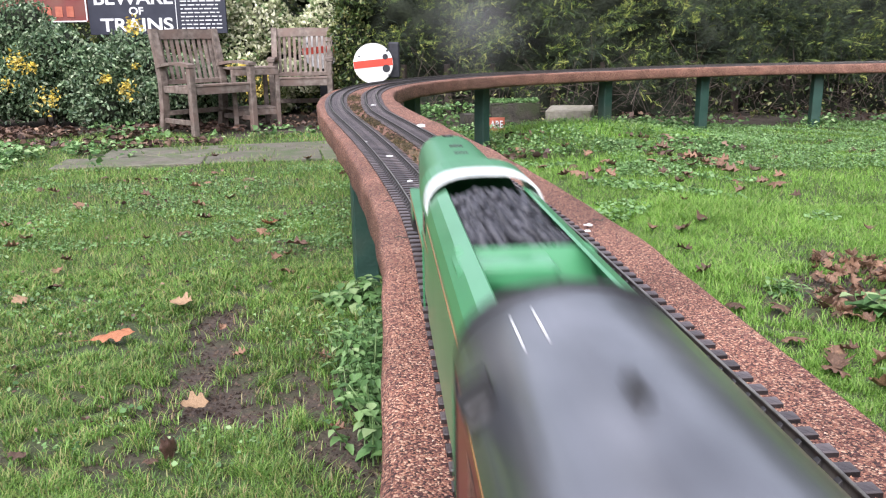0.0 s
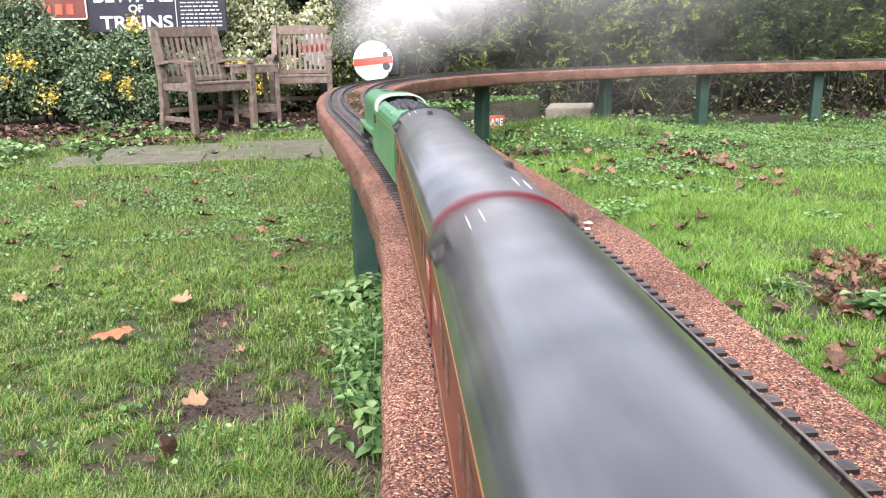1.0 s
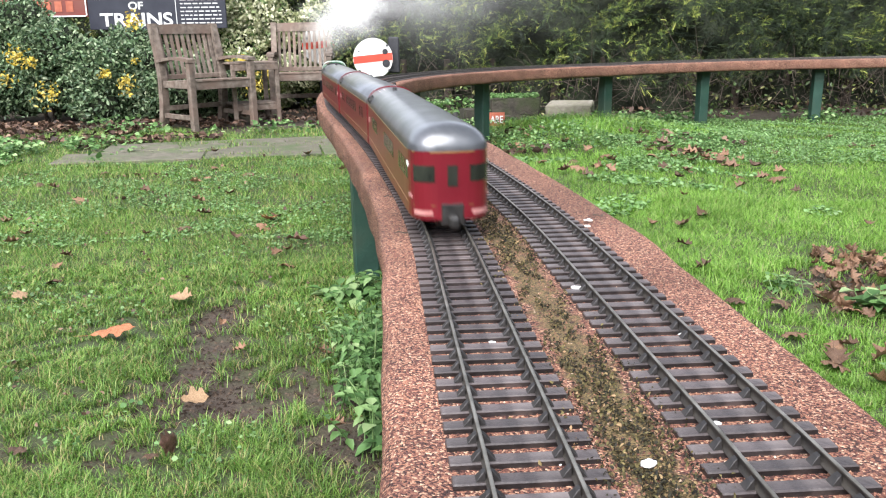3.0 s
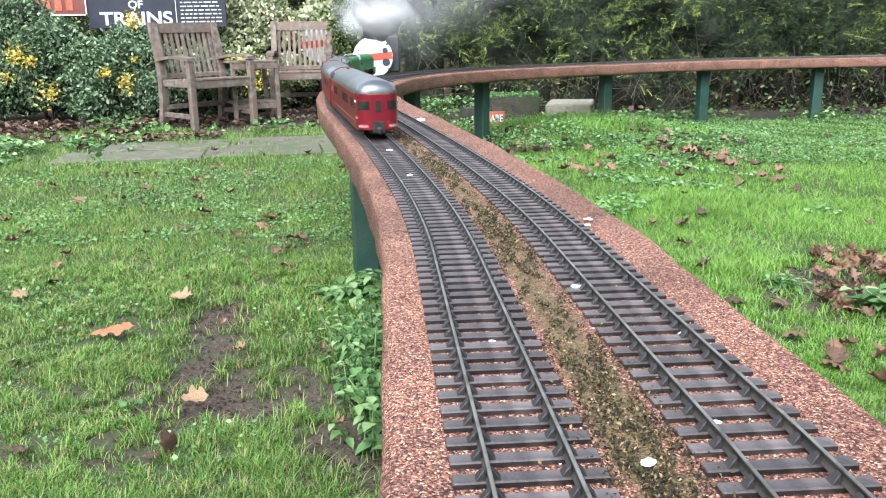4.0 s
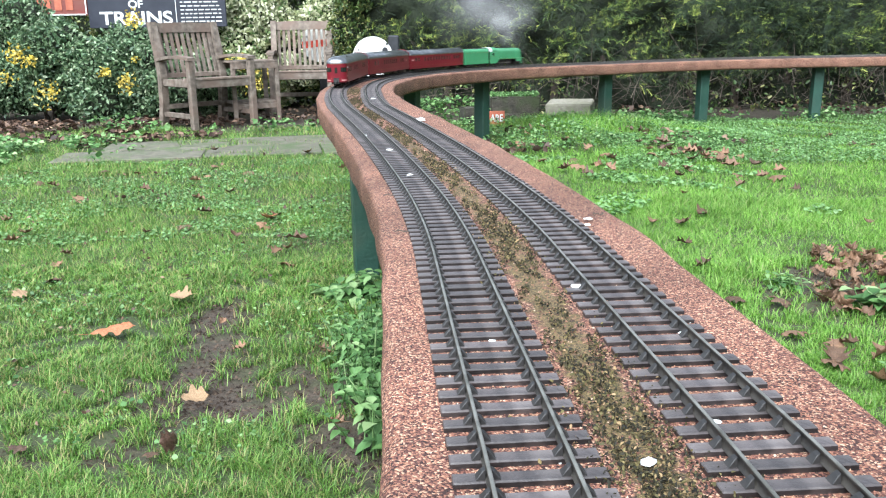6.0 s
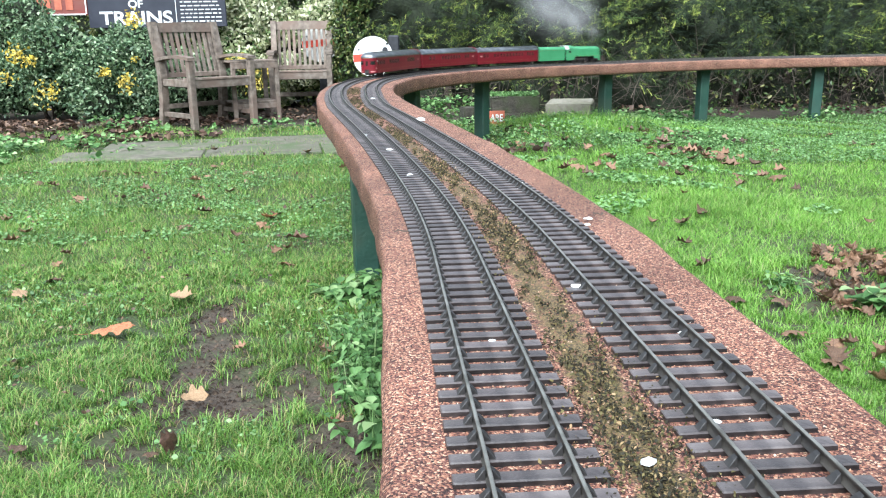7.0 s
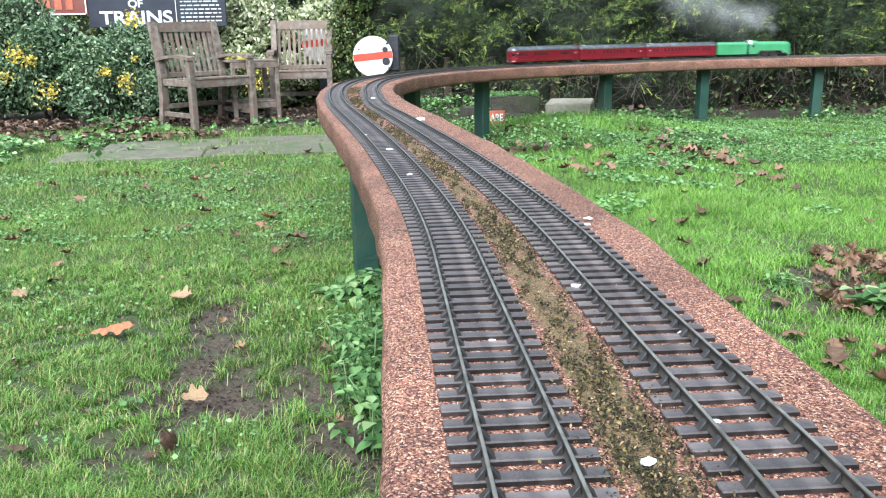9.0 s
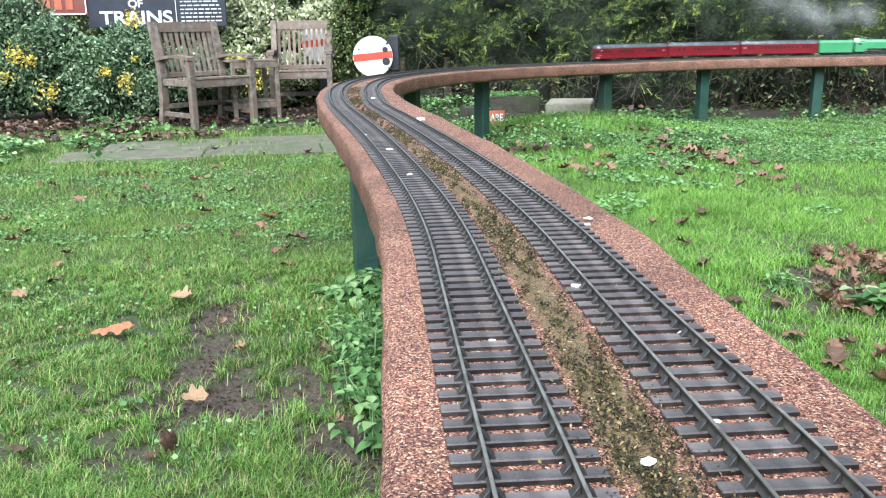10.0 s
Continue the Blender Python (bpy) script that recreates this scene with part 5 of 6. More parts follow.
FL = ([((-3.586, 7.13, .606), .055, 46), ((-2.665, 7.38, .873), .045, 40), ((-2.68, 7.13, .358), .05, 40), ((-2.869, 7.18, .439), .03, 18), ((-3.297, 7.0, .276), .06, 34), ((-3.451, 7.1, .544), .03, 16),
       ((-3.64, 7.0, .399), .035, 16), ((-2.641, 7.28, .541), .025, 10)],
      [((-2.065, 8.12, .47), .05, 50), ((-1.9, 8.12, .489), .05, 50), ((-1.739, 8.2, .364), .06, 46), ((-1.796, 8.1, .263), .06, 40)])
make_shrub("flowering_shrub", clumps(24, 78, -4.6, -2.05, 7.3, 7.8, lambda x: 1.0 - .10 * abs(math.sin(x * 2.2)) - .13 * (x > -3.2) - .25 * max(0, x + 2.7)) + [(-3.78, 7.6, .88, .3, .22, .3), (-4.25, 7.6, .95, .36, .24, .32), (-3.5, 7.65, .76, .2, .2, .2), (-4.0, 7.5, .7, .3, .2, .3)],
           46000, .040, M_SHRUB, "dense grey-green shrub with bunches of yellow flowers", 21, ((-3.6, 7.7), (-3.0, 7.8), (-2.5, 7.7)), FL[0])
make_shrub("variegated_shrub", clumps(25, 64, -2.55, -.75, 8.45, 8.9, lambda x: 1.55 - .5 * max(0, x + 1.3)),
           38000, .046, M_VARIEG, "cream and green variegated evergreen shrub behind the chairs", 22, ((-1.8, 8.9), (-1.3, 9.0)), FL[1])
make_shrub("dark_shrub", [(-.86, 7.98, .75, .19, .15, .3), (-.80, 7.95, 1.12, .2, .15, .26), (-.84, 8.0, .4, .2, .16, .3), (-.62, 8.5, .35, .35, .3, .42), (-1.15, 8.75, .2, .4, .25, .3), (-2.0, 8.3, .22, .45, .25, .3)], 7500, .04, M_IVY, "dark green ivy growth behind the signals", 23, ((-.6, 8.5),))


def make_hedge():
    """Conifer hedge: layered feathery sprays before a dark sheet painted as inner shade, bare at the foot."""
    rng = np.random.default_rng(31)
    hg = thing("conifer_hedge", pose(0, 0, 0), "tall feathery green-gold conifer hedge, bare at its foot", "hedge")
    def face(x, z):
        """How far forward the hedge stands, by place and height."""
        f = 7.45 + .16 * np.sin(x * 2.3 + 1) * np.sin(z * 3.1 + x) + .10 * np.sin(x * 6.1 + z * 4) + np.maximum(0, .5 - z) * .5 + .06 * np.sin(z * 11 + 3 * np.sin(x * 3))
        return np.where(x < -.2, f + .3 * (-.2 - x), f)

    def unit(v):
        return v / (np.linalg.norm(v, axis=1)[:, None] + 1e-9)
    # arching fronds, each set with sprays on both sides
    nf, ns = 2500, 13
    fx, fz = rng.uniform(-.62, 5.3, nf), np.r_[rng.uniform(.26, 1.12, nf - 170), rng.uniform(1.1, 2.2, 170)]
    fd = unit(np.stack([rng.normal(.25, .6, nf), -np.abs(rng.normal(.5, .25, nf)), rng.normal(.45, .4, nf)], -1))
    fs = unit(np.cross(fd, rng.normal(0, .35, (nf, 3)) + (0, -.8, .5)))
    fl = rng.uniform(.10, .27, nf) * (np.sin(fx * 4.1 + 2 * np.sin(fz * 3.7)) * np.sin(fz * 6.3 + 1.5 * np.sin(fx * 2.9)) < .3)  # dark gaps between the boughs
    keep = fl > 0
    fx, fz, fd, fs, fl = fx[keep], fz[keep], fd[keep], fs[keep], fl[keep]
    nf = len(fl)
    fp = np.stack([fx, face(fx, fz) + rng.uniform(.02, .34, nf), fz], -1)
    u = np.tile(np.linspace(.08, 1.0, ns), nf) + rng.normal(0, .02, nf * ns)
    q = np.repeat(np.arange(nf), ns)
    sd = np.tile(np.where(np.arange(ns) % 2, 1.0, -1.0), nf)[:, None]
    P = fp[q] + fd[q] * (fl[q] * u)[:, None] + np.array((0, 0, -1.0)) * (fl[q] * .25 * u * u)[:, None]
    d = unit(fd[q] * .8 + fs[q] * sd * (.75 - .5 * u)[:, None] + rng.normal(0, .12, (len(u), 3)))
    L = ((.36 - .22 * u) * fl[q] * rng.uniform(.7, 1.25, len(u)))[:, None]
    # inner sprays coloured dark as shade behind golden tips; right-hand stretch mostly dark
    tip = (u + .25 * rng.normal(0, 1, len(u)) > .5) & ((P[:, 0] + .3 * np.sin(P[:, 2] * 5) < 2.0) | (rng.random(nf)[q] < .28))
    # looser sprays deeper in, all in the painted shade colour
    nb = 4500
    bx, bz = rng.uniform(-.62, 5.4, nb), rng.uniform(.3, 1.3, nb)
    P = np.r_[P, np.stack([bx, face(bx, bz) + rng.uniform(.3, .52, nb), bz], -1)]
    d = np.r_[d, unit(np.stack([rng.normal(.15, .7, nb), -np.abs(rng.normal(.5, .3, nb)), rng.normal(.35, .45, nb)], -1))]
    L = np.r_[L, rng.uniform(.05, .11, nb)[:, None]]
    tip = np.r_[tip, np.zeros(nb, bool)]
    n = len(P)
    s = unit(np.cross(d, rng.normal(0, .4, (n, 3)) + (0, -.6, .6)))
    dr = np.array((0, 0, -1.0))
    m = 6
    v = np.empty((n, (m + 1) * 2 + 2 * m, 3))
    for k in range(m + 1):
        u = k / m
        c = P + d * L * u + dr * L * .3 * u * u
        v[:, 2 * k] = c + s * L * .03
        v[:, 2 * k + 1] = c - s * L * .03
    for k in range(m):
        w = L * (.46 - .05 * k) * rng.uniform(.5, 1.2, n)[:, None]
        v[:, 2 * m + 2 + 2 * k] = v[:, 2 * k] + d * w * .8 + s * w * .75 + rng.normal(0, .006, (n, 3))
        v[:, 2 * m + 3 + 2 * k] = v[:, 2 * k + 1] + d * w * .8 - s * w * .75 + rng.normal(0, .006, (n, 3))
    q = v.shape[1]
    b = np.arange(n)[:, None] * q
    tri = []
    o = 2 * m + 2
    for k in range(m):
        tri += [b + [2 * k, 2 * k + 1, o + 2 * k], b + [2 * k, o + 2 * k + 1, 2 * k + 1], b + [2 * k, 2 * k + 1, 2 * k + 2], b + [2 * k + 1, 2 * k + 3, 2 * k + 2]]
    # each side shoot leaves its stem by a narrow foot
    for k in range(m):
        v[:, o + 2 * k] += (v[:, o + 2 * k] - v[:, 2 * k]) * .15
    tri = np.stack(tri, 1)
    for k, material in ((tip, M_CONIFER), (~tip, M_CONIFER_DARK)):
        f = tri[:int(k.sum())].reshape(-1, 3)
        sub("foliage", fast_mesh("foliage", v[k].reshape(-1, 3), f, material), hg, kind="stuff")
    # near-black sheet behind the sprays, painting the shade inside the hedge
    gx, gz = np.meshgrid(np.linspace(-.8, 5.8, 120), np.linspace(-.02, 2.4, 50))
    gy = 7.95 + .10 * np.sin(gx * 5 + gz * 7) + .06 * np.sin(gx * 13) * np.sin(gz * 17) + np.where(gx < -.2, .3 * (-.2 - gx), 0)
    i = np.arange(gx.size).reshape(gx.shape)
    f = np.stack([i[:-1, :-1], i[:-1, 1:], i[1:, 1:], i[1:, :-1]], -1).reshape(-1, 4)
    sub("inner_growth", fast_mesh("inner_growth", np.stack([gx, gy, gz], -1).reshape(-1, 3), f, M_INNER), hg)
    # trunks and bare twigs at the foot
    for k in range(13):
        x0 = -.4 + .47 * k + rng.normal(0, .06)
        bm = bmesh.new()
        rod(bm, (x0, 7.95, -.02), (x0 + rng.normal(0, .05), 7.9, .5), .04, .03, 10)
        part("trunk", bm, M_BARK, hg)
    segs = []
    for k in range(520):
        a = np.array((rng.uniform(-.5, 5.2), rng.uniform(7.15, 7.85), rng.uniform(0.02, .35)))
        b = a + np.array((rng.normal(0, .13), rng.normal(-.03, .08), rng.normal(.06, .14)))
        b[2] = max(b[2], .02)
        segs.append((a, b, rng.uniform(.0015, .004)))
        c = b + (b - a) * rng.uniform(.3, .8) + rng.normal(0, .03, 3)
        c[2] = max(c[2], .02)
        segs.append((b, c, rng.uniform(.001, .002)))
    sub("bare_undergrowth", twig_mesh("bare_undergrowth", segs, M_TWIG), hg, "bare grey-brown twigs", kind="stuff")
    P = np.stack([rng.uniform(-.6, 5, 1600), rng.uniform(7.2, 7.8, 1600), rng.random(1600) ** 1.8 * .42 + .02], -1)
    P = P[(np.sin(P[:, 0] * 2.7) > -.2) | (P[:, 0] > 3.2)]
    sub("ivy", leaf_cloud("ivy", P, .04, M_IVY, rng), hg, "sparse ivy leaves", kind="stuff")


make_hedge()


def make_backdrop():
    """Dark hedge mass behind the lawn, and unseen walls added round it to block low sky light."""
    bd = thing("backdrop_and_light_screens", pose(0, 0, 0), "dark hedge backdrop with unseen walls added to block low sky light", "hedge", kind="structure")
    rng = np.random.default_rng(41)
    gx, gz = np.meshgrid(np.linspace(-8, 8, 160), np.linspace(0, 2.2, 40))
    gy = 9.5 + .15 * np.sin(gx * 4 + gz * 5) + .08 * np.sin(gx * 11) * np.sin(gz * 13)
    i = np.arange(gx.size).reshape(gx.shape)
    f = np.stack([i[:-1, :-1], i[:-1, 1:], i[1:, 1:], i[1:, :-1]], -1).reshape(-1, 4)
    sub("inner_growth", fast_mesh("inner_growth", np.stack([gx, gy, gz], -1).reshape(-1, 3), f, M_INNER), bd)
    # three unseen walls, added only to keep low sky light off upright faces
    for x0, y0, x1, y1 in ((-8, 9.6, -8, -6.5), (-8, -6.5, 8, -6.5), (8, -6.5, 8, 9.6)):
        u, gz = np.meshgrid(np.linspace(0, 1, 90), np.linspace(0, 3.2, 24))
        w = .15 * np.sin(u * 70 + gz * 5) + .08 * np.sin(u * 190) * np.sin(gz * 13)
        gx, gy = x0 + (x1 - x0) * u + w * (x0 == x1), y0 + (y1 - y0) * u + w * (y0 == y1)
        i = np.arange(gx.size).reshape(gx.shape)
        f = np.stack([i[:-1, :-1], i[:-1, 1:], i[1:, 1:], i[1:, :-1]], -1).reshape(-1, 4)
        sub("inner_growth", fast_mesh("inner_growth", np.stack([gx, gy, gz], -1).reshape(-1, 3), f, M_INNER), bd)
    P = np.stack([rng.uniform(-5.5, 1, 9000), rng.uniform(9.15, 9.5, 9000), rng.uniform(.2, 1.9, 9000)], -1)
    sub("leaves", leaf_cloud("leaves", P, .06, M_IVY, rng), bd, kind="stuff")


make_backdrop()


def make_weeds():
    """Clover and broad-leaved weeds in the turf."""
    rng = np.random.default_rng(51)

    def put(n, x0, x1, y0, y1, size, zmax, material, name, label, cut=0.0):
        x, y = rng.uniform(x0, x1, n), rng.uniform(y0, y1, n)
        k = (np.sin(x * 5.3 + 2 * np.sin(y * 3.1)) * np.sin(y * 6.1 + np.sin(x * 4.4)) > cut) & ~(in_path(x, y) & (rng.random(n) > .25)) & (mud(x, y) < .5)
        x, y = x[k], y[k]
        P = np.stack([x, y, hump(x, y) + .012 + zmax * rng.random(len(x))], -1)
        tagged(new(name, leaf_cloud(name, P, size, material, rng, flat=.75, aspect=.85)), label, "weeds", kind="stuff")
    put(17000, -2.4, -.25, 2.9, 4.85, .012, .014, M_CLOVER, "clover", "pale clover and daisy leaves in the lawn", .0)
    put(3500, -1.6, -.3, 1.3, 3.0, .011, .012, M_WEED, "clover", "clover leaves in the lawn", .3)
    put(48000, 1.0, 4.3, 4.5, 6.9, .013, .02, M_CLOVER, "ground_weeds", "pale bluish-green low weeds before the hedge", -.55)
    put(5000, .35, 1.6, 3.2, 4.8, .022, .02, M_CLOVER, "clover", "pale clover leaves in the lawn", .3)
    put(7000, -.2, 1.9, 5.0, 6.4, .022, .05, M_WEED, "bank_weeds", "leafy weeds on the grassy bank", -.1)
    put(3400, -3.4, -2.0, 4.6, 5.9, .036, .07, M_WEED, "leafy_weeds", "clumps of pale broad-leaved weeds at the lawn's edge", .05)
    put(2400, -2.9, -.4, 6.3, 7.5, .036, .08, M_WEED, "leafy_weeds", "broad-leaved weeds growing round the chairs", .1)
    put(6000, 1.0, 4.6, 6.6, 7.35, .032, .07, M_WEED, "leafy_weeds", "leafy weeds along the foot of the hedge", -.1)
    put(3600, -.3, .5, 6.5, 7.3, .03, .2, M_WEED, "leafy_weeds", "leafy weeds behind the blocks", -.2)


make_weeds()


def make_litter():
    rng = np.random.default_rng(61)
    for n, x0, x1, y0, y1, size, label, cut in ((3600, -4.2, -1.6, 5.7, 7.2, .05, "drift of red-brown dead leaves under the shrub", -.1), (900, -2.2, -.4, 6.6, 8.2, .045, "dead leaves under the chairs", 0),
                                                (600, 1.0, 5, 6.95, 7.7, .055, "dead leaves along the foot of the hedge", .1), (500, .2, 1.9, 4.7, 5.6, .045, "dead leaves scattered on the bank", .6),
                                                (900, -1.7, -.15, 1.2, 3.4, .011, "small dead leaf fragments in the lawn", .1), (500, -2.6, -.2, 3.2, 5.0, .02, "small dead leaf fragments in the lawn", .2)):
        x, y = rng.uniform(x0, x1, n), rng.uniform(y0, y1, n)
        k = np.sin(x * 4.3 + 2 * np.sin(y * 3.7)) * np.sin(y * 5.1 + np.sin(x * 3.4)) > cut
        k &= ~((np.abs(x + 1.9) < .45) & (y > 6.1) & (y < 6.85)) & ~in_path(x, y)
        x, y = x[k], y[k]
        P = np.stack([x, y, hump(x, y) + .012 + .9 * size * rng.random(len(x))], -1)
        tagged(new("leaf_litter", leaf_cloud("leaf_litter", P, size, M_DEAD, rng, flat=.6, aspect=.7)), label, "dead leaves", kind="stuff")


make_litter()


def leaf_mesh(seed):
    """A curled, lobed dead leaf with its stalk, 1 unit long."""
    r = random.Random(seed)
    curl, twist, fold = r.choice((-1, 1, 1)) * r.uniform(.1, .55), r.uniform(-.8, .8), r.uniform(-.2, .7)
    lob, ph = r.uniform(2.4, 3.6), r.uniform(0, 6)
    bm = bmesh.new()
    rows = []
    for i in range(21):
        u = i / 20
        env = .40 * math.sin(math.pi * min(1, u * .97 + .03)) ** .7
        row = []
        for q in (-1, -.7, -.35, 0, .35, .7, 1):
            w = env * (1 + .34 * math.sin(2 * math.pi * lob * u + ph + (.8 if q > 0 else 0)) * abs(q) + .12 * r.uniform(-1, 1) * abs(q))
            v = Vector((u - .5 + .13 * abs(q) * (.6 - u), q * w, 0))
            v.z = curl * (u - .5) ** 2 * 1.2 + (curl * 2 + fold) * (q * w) ** 2 + .25 * fold * abs(q * w) + twist * q * w * (u - .5) + .11 * noise.noise(Vector((u * 4 + seed, q * 2.2, seed * .7)))
            row.append(bm.verts.new(v))
        rows.append(row)
    for a, b in zip(rows, rows[1:]):
        for k in range(6):
            bm.faces.new((a[k], a[k + 1], b[k + 1], b[k]))
    rod(bm, (-.5, 0, curl * .3), (-.8, .05, curl * .3 + .06), .010, .007, 5)
    bmesh.ops.remove_doubles(bm, verts=bm.verts, dist=.0005)
    me = bpy.data.meshes.new("fallen_leaf")
    bm.to_mesh(me)
    bm.free()
    me.materials.append(M_LEAF)
    me.shade_smooth()
    return me


def make_fallen_leaves():
    r = random.Random(71)
    kinds = [leaf_mesh(100 + i) for i in range(7)]

    def drop(x, y, size, lift=0.0, tilt=25):
        ob = new("fallen_leaf", r.choice(kinds))
        ob.matrix_basis = pose(x, y, float(hump(x, y)) + .022 + lift, r.uniform(-tilt, tilt), r.uniform(-tilt, tilt), r.uniform(0, 360)) @ Matrix.Diagonal((size, size * r.uniform(.75, 1.1), size, 1))
        tagged(ob, "curled brown dead leaf lying on the grass", "leaf", group="fallen leaves")
    for x, y, size, tilt_x, tilt_y, turn, which, label in ((-.829, 1.925, .115, 12, -8, 8, 0, "large orange-brown dead leaf lying flat on the lawn"), (-.742, 2.206, .075, -10, 5, 165, 1, "pale brown lobed dead leaf on the lawn"),
                                                            (-1.207, 2.227, .05, 25, 0, 60, 2, "pale straw-coloured dead leaf on the lawn"), (-.511, 1.542, .06, 18, 5, 20, 3, "pale straw-coloured lobed leaf on bare earth"),
                                                            (-.499, 1.35, .06, 70, 20, 75, 4, "dark brown dead leaf standing on edge in the grass"), (-.524, 2.841, .09, 5, 5, 10, 5, "long dark brown dead leaf on the lawn"), (-.704, 3.228, .08, 15, 8, 130, 6, "curled brown dead leaf on the lawn")):
        me = kinds[which].copy()
        me.materials[0] = M_LEAF_PALE if "pale" in label else M_LEAF_DARK if "dark" in label else M_LEAF_ORANGE
        ob = new("fallen_leaf", me)
        ob.matrix_basis = pose(x, y, float(hump(x, y)) + .02 + size * .12, tilt_x, tilt_y, turn) @ Matrix.Diagonal((size, size * (.46 if size > .085 else .9), size * .65, 1))
        tagged(ob, label, "leaf", group="fallen leaves")
    for x, y, s in ((-.522, 1.31, .04), (-.577, 2.016, .03), (-.49, 1.838, .035), (-.562, 2.67, .05), (-.766, 1.327, .04), (-.284, 1.812, .035), (-.836, 5.109, .06), (.5, 5.22, .09), (.733, 4.622, .1), (1.518, 5.378, .08), (.876, 1.701, .07), (-1.683, 3.732, .075), (-1.021, 3.915, .07),
                    (.859, 1.888, .07), (.813, 2.452, .06), (.93, 3.074, .075), (.912, 2.106, .08), (.834, 2.739, .06), (.812, 3.081, .05), (.734, 4.078, .08), (1.559, 4.545, .09), (1.439, 3.895, .07), (1.039, 3.215, .07),
                    (.891, 1.733, .07), (-1.437, 5.172, .06), (-1.048, 4.401, .07), (.8, 2.135, .06), (-.213, 1.451, .04), (-1.95, 4.061, .06), (.95, 1.8, .05), (1.75, 4.2, .07), (1.2, 4.4, .08), (1.3, 4.3, .07), (1.6, 3.0, .05), (2.0, 4.9, .07), (2.6, 5.2, .08), (2.9, 5.0, .07)):
        drop(x, y, s)
    for k in range(26):
        drop(r.uniform(-2.4, -.4), r.uniform(2.4, 4.8), r.uniform(.04, .07))
    for k in range(34):
        drop(r.uniform(.5, 1.7), r.uniform(4.0, 5.4), r.uniform(.05, .1), .01)
    for k in range(14):
        drop(r.uniform(1.0, 3.2), r.uniform(2.8, 5.6), r.uniform(.04, .07))
    for k in range(250):
        a, q = r.uniform(0, 6.3), r.random() ** .62
        drop(1.39 + .33 * q * math.cos(a) + .06 * math.sin(3 * a), 2.24 + .46 * q * math.sin(a), r.uniform(.03, .056), .025 * (1 - q) * r.random(), 65)
    for k in range(22):
        drop(r.uniform(.92, 1.3), r.uniform(1.45, 2.1), r.uniform(.04, .07), 0.0, 40)


make_fallen_leaves()


def make_nettle(x, y, h, n, seed, spread=.05, leaf=.035):
    """Upright weed: stems with paired pointed leaves."""
    rng = np.random.default_rng(seed)
    pl = thing("nettle", pose(x, y, float(hump(x, y))), "leafy green nettle growing beside the deck", "weed", group="weeds by the deck")
    segs, P, D, S = [], [], [], []
    for k in range(n):
        a = np.array((rng.normal(0, spread), rng.normal(0, spread), -.01))
        b = a + (rng.normal(0, .03), rng.normal(0, .03), h * rng.uniform(.6, 1.15))
        segs.append((a, b, .0022))
        m = max(3, int(h / .028))
        for j in range(1, m + 1):
            p = a + (b - a) * (j / m)
            t = rng.uniform(0, 6.3)
            for q in (0, np.pi):
                P.append(p)
                D.append((np.cos(t + q), np.sin(t + q), rng.uniform(-.6, .5)))
                S.append(leaf * (1.15 - .55 * j / m) * rng.uniform(.8, 1.25))
    P, D, S = np.array(P), np.array(D), np.array(S)[:, None]
    D /= np.linalg.norm(D, axis=1)[:, None]
    T = np.cross(D, (0, 0, 1.0))
    T /= np.linalg.norm(T, axis=1)[:, None]
    U = np.cross(T, D)
    v = np.stack([P, P + D * S * .35 + T * S * .38 + U * S * .08, P + D * S * .72 + T * S * .26 + U * S * .02, P + D * S * 1.08 - U * S * .22, P + D * S * .72 - T * S * .26 + U * S * .02, P + D * S * .35 - T * S * .38 + U * S * .08], 1)
    b = np.arange(len(P))[:, None] * 6
    f = np.stack([b + [0, 1, 2, 3], b + [0, 3, 4, 5]], 1).reshape(-1, 4)
    sub("stem_tuft", twig_mesh("stem_tuft", segs, M_WEED, 5), pl, kind="stuff")
    sub("leaves", fast_mesh("leaves", v.reshape(-1, 3), f, M_WEED), pl)


for i, (x, y, h, n, sp, lf) in enumerate(((-.29, 2.24, .05, 8, .035, .075), (-.235, 2.20, .05, 7, .03, .07), (-.20, 2.27, .07, 6, .03, .05), (-.21, 1.93, .08, 9, .035, .034), (-.165, 1.96, .10, 9, .03, .034), (-.155, 1.86, .11, 10, .03, .036),
                                          (-.20, 1.79, .09, 9, .03, .036), (-.14, 1.76, .13, 10, .028, .038), (-.165, 1.67, .12, 10, .028, .038), (-.13, 1.62, .14, 10, .025, .040), (-.19, 1.59, .09, 7, .025, .036), (-.135, 1.53, .13, 9, .024, .040), (-.125, 1.45, .11, 7, .022, .042), (-.12, 1.38, .09, 4, .018, .05),
                                          (.995, 2.25, .04, 7, .025, .04), (1.133, 2.03, .06, 3, .02, .085), (1.02, 1.62, .05, 5, .035, .04), (1.16, 2.0, .06, 2, .02, .1))):
    make_nettle(x, y, h * 1.15, int(n * 1.5), 80 + i, sp, lf * (.74 if lf < .05 else .9))


make_block_moss()


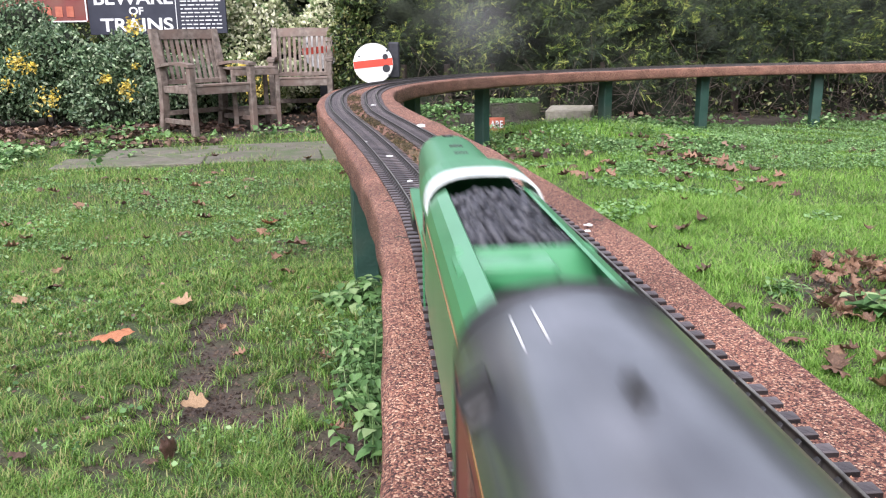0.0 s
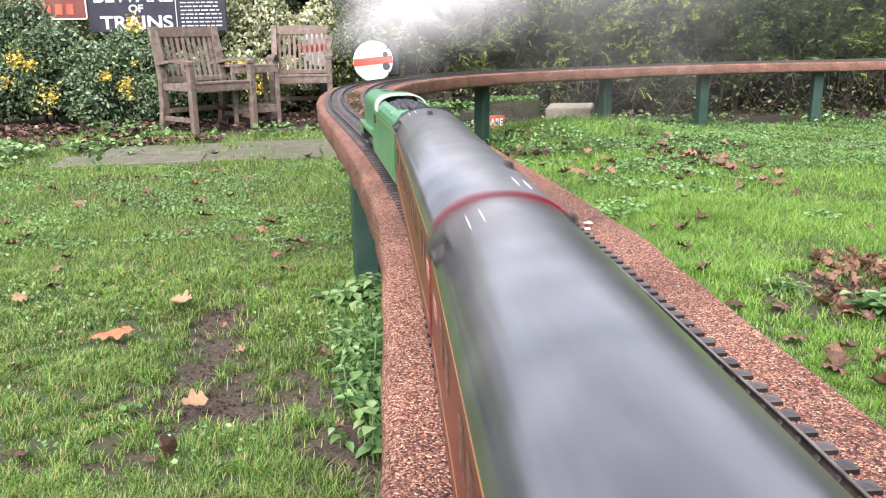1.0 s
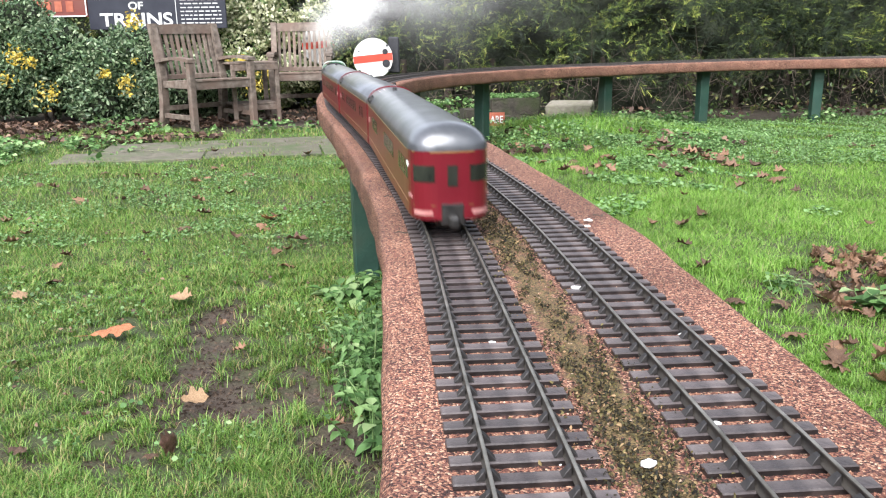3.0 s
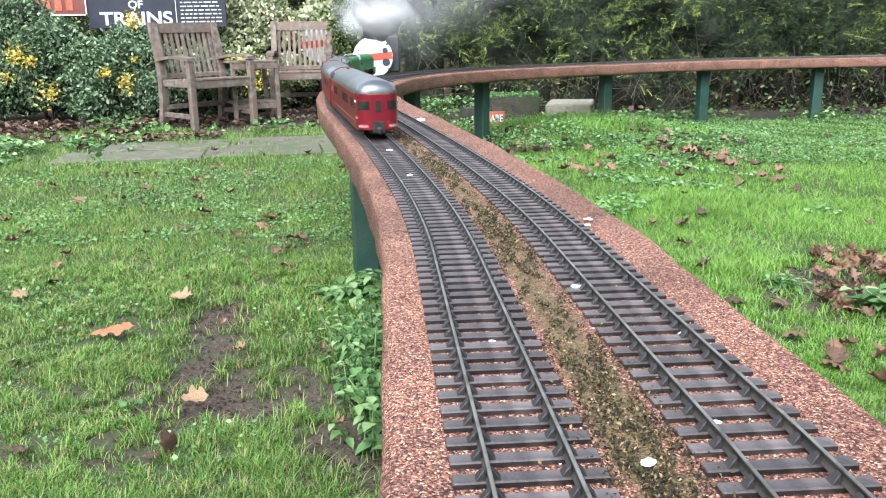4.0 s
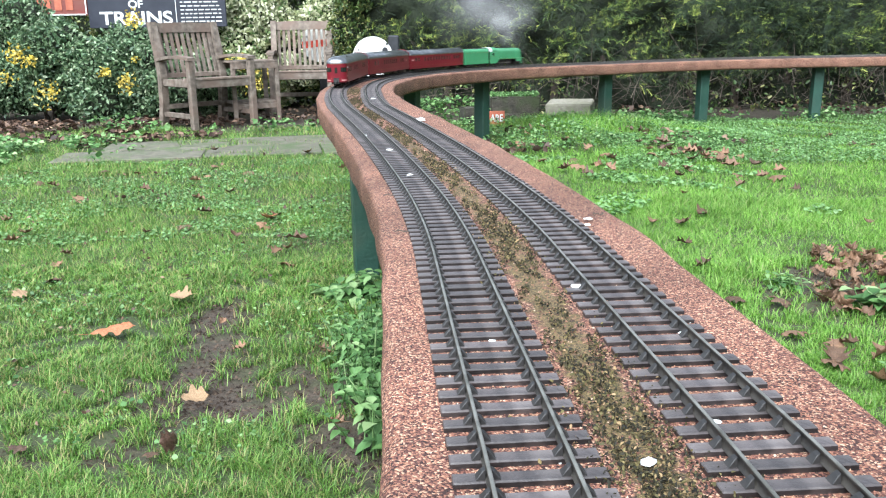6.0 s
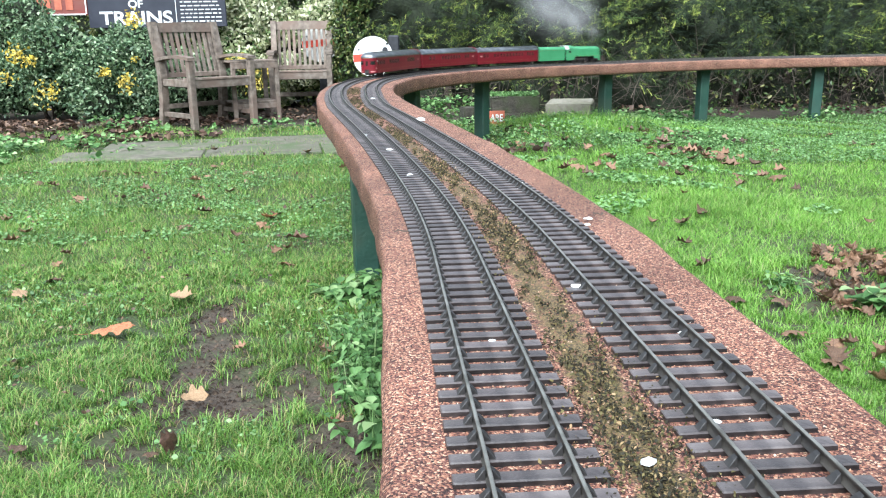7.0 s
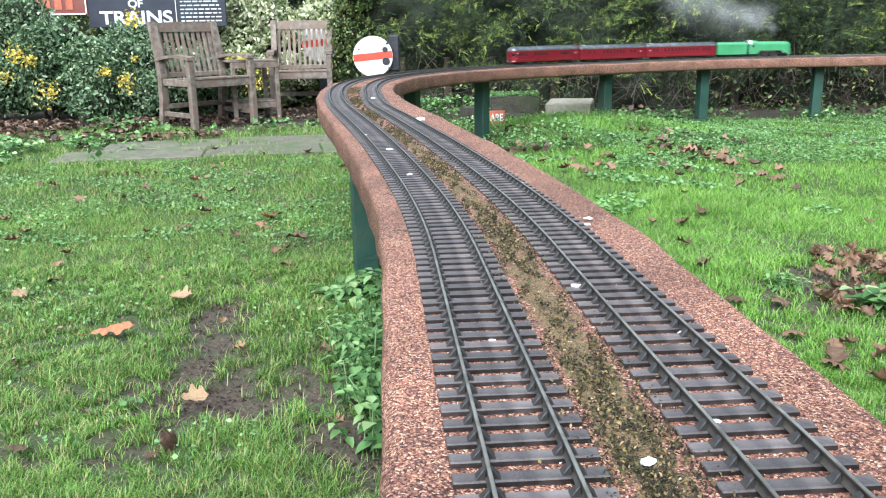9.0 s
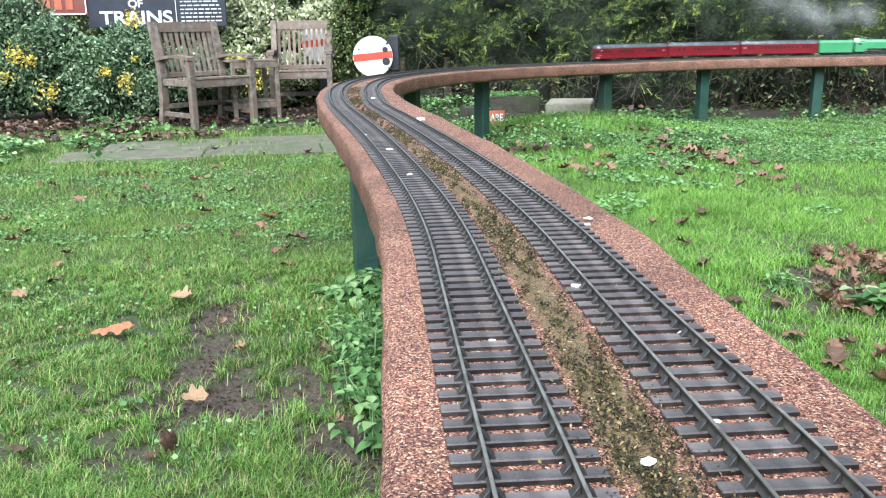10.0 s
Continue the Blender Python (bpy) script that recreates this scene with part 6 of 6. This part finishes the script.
# ---- small things on the deck ----
def make_deck_bits():
    rng = np.random.default_rng(91)
    n = 30000
    s = -.5 + 3.4 * rng.random(n) ** 1.3
    o = rng.uniform(-.14, .14, n)
    P = np.array([on_line(a, b)[:2] for a, b in zip(s, o)])
    base = np.array([(1, 0, 0), (-.5, .87, 0), (-.5, -.87, 0), (.1, 0, .8)])
    sc = rng.uniform(.0005, .0013, n)[:, None, None]
    a = rng.uniform(0, 6.3, n)
    c, q = np.cos(a), np.sin(a)
    R = np.zeros((n, 3, 3))
    R[:, 0, 0], R[:, 0, 1], R[:, 1, 0], R[:, 1, 1], R[:, 2, 2] = c, -q, q, c, 1
    v = np.einsum("nij,kj->nki", R, base) * sc * rng.uniform(.7, 1.3, (n, 4, 1))
    v += np.concatenate([P, np.full((n, 1), DECK_Z)], 1)[:, None]
    b = np.arange(n)[:, None] * 4
    f = np.stack([b + [0, 1, 3], b + [1, 2, 3], b + [2, 0, 3]], 1).reshape(-1, 3)
    tagged(new("loose_grit", fast_mesh("loose_grit", v.reshape(-1, 3), f, M_GRIT)), "loose red grit on the deck felt", "grit", kind="stuff")
    n = 42000
    s = -.5 + 3.3 * rng.random(n) ** 1.2
    mid = (outer_off(s) + inner_off(s)) / 2
    o = mid + rng.normal(0, .0165, n)
    k = np.sin(s * 13) + np.sin(s * 47 + 2 + 2 * np.sin(o * 190)) + np.sin(o * 300 + 3 * np.sin(s * 60)) + .6 * rng.normal(0, 1, n) > .0
    P = np.array([(*on_line(a, b)[:2], DECK_Z + .0008 + .003 * rng.random()) for a, b in zip(s[k], o[k])])
    tagged(new("moss", leaf_cloud("moss", P, .0028, M_MOSS, rng)), "dark moss between the two tracks", "moss", kind="stuff")
    r = random.Random(5)
    for x, y, w in ((.108, .394, .0055), (.033, .570, .004), (.026, .650, .0035), (.120, .706, .006), (.174, .959, .005), (.184, .593, .004), (.215, .374, .003), (-.053, 2.157, .013), (.118, 1.225, .006), (-.052, 1.315, .006), (-.102, 1.61, .008), (.121, .715, .005), (.036, .582, .003), (.030, .588, .002), (.218, .38, .003), (-.054, 2.191, .012), (.178, .977, .006), (-.05, 1.335, .004), (.196, .618, .003),
                    (.162, .445, .003), (.041, .509, .0018), (.026, .658, .004), (.19, .54, .002), (.106, .952, .006), (-.237, 2.902, .010), (-.173, 1.849, .008), (.124, .864, .003), (.205, .434, .0022), (.05, .41, .0018), (.062, .40, .0014)):
        bm = bmesh.new()
        bmesh.ops.create_icosphere(bm, subdivisions=2, radius=1)
        for v_ in bm.verts:
            v_.co *= 1 + .5 * noise.noise(v_.co * 1.7 + Vector((x * 50, y * 50, 0)))
            v_.co = Vector((v_.co.x * w, v_.co.y * w * .7, max(0, v_.co.z) * w * .3))
        ob = part("dropping", bm, M_DROP, None, smooth=True)
        ob.matrix_basis = pose(x, y, DECK_Z + (.0035 if w > .0054 else .0005), 0, 0, r.uniform(0, 360))
        tagged(ob, "chalky white speck on the deck", "dropping", group="specks on the deck")


make_deck_bits()


motions()
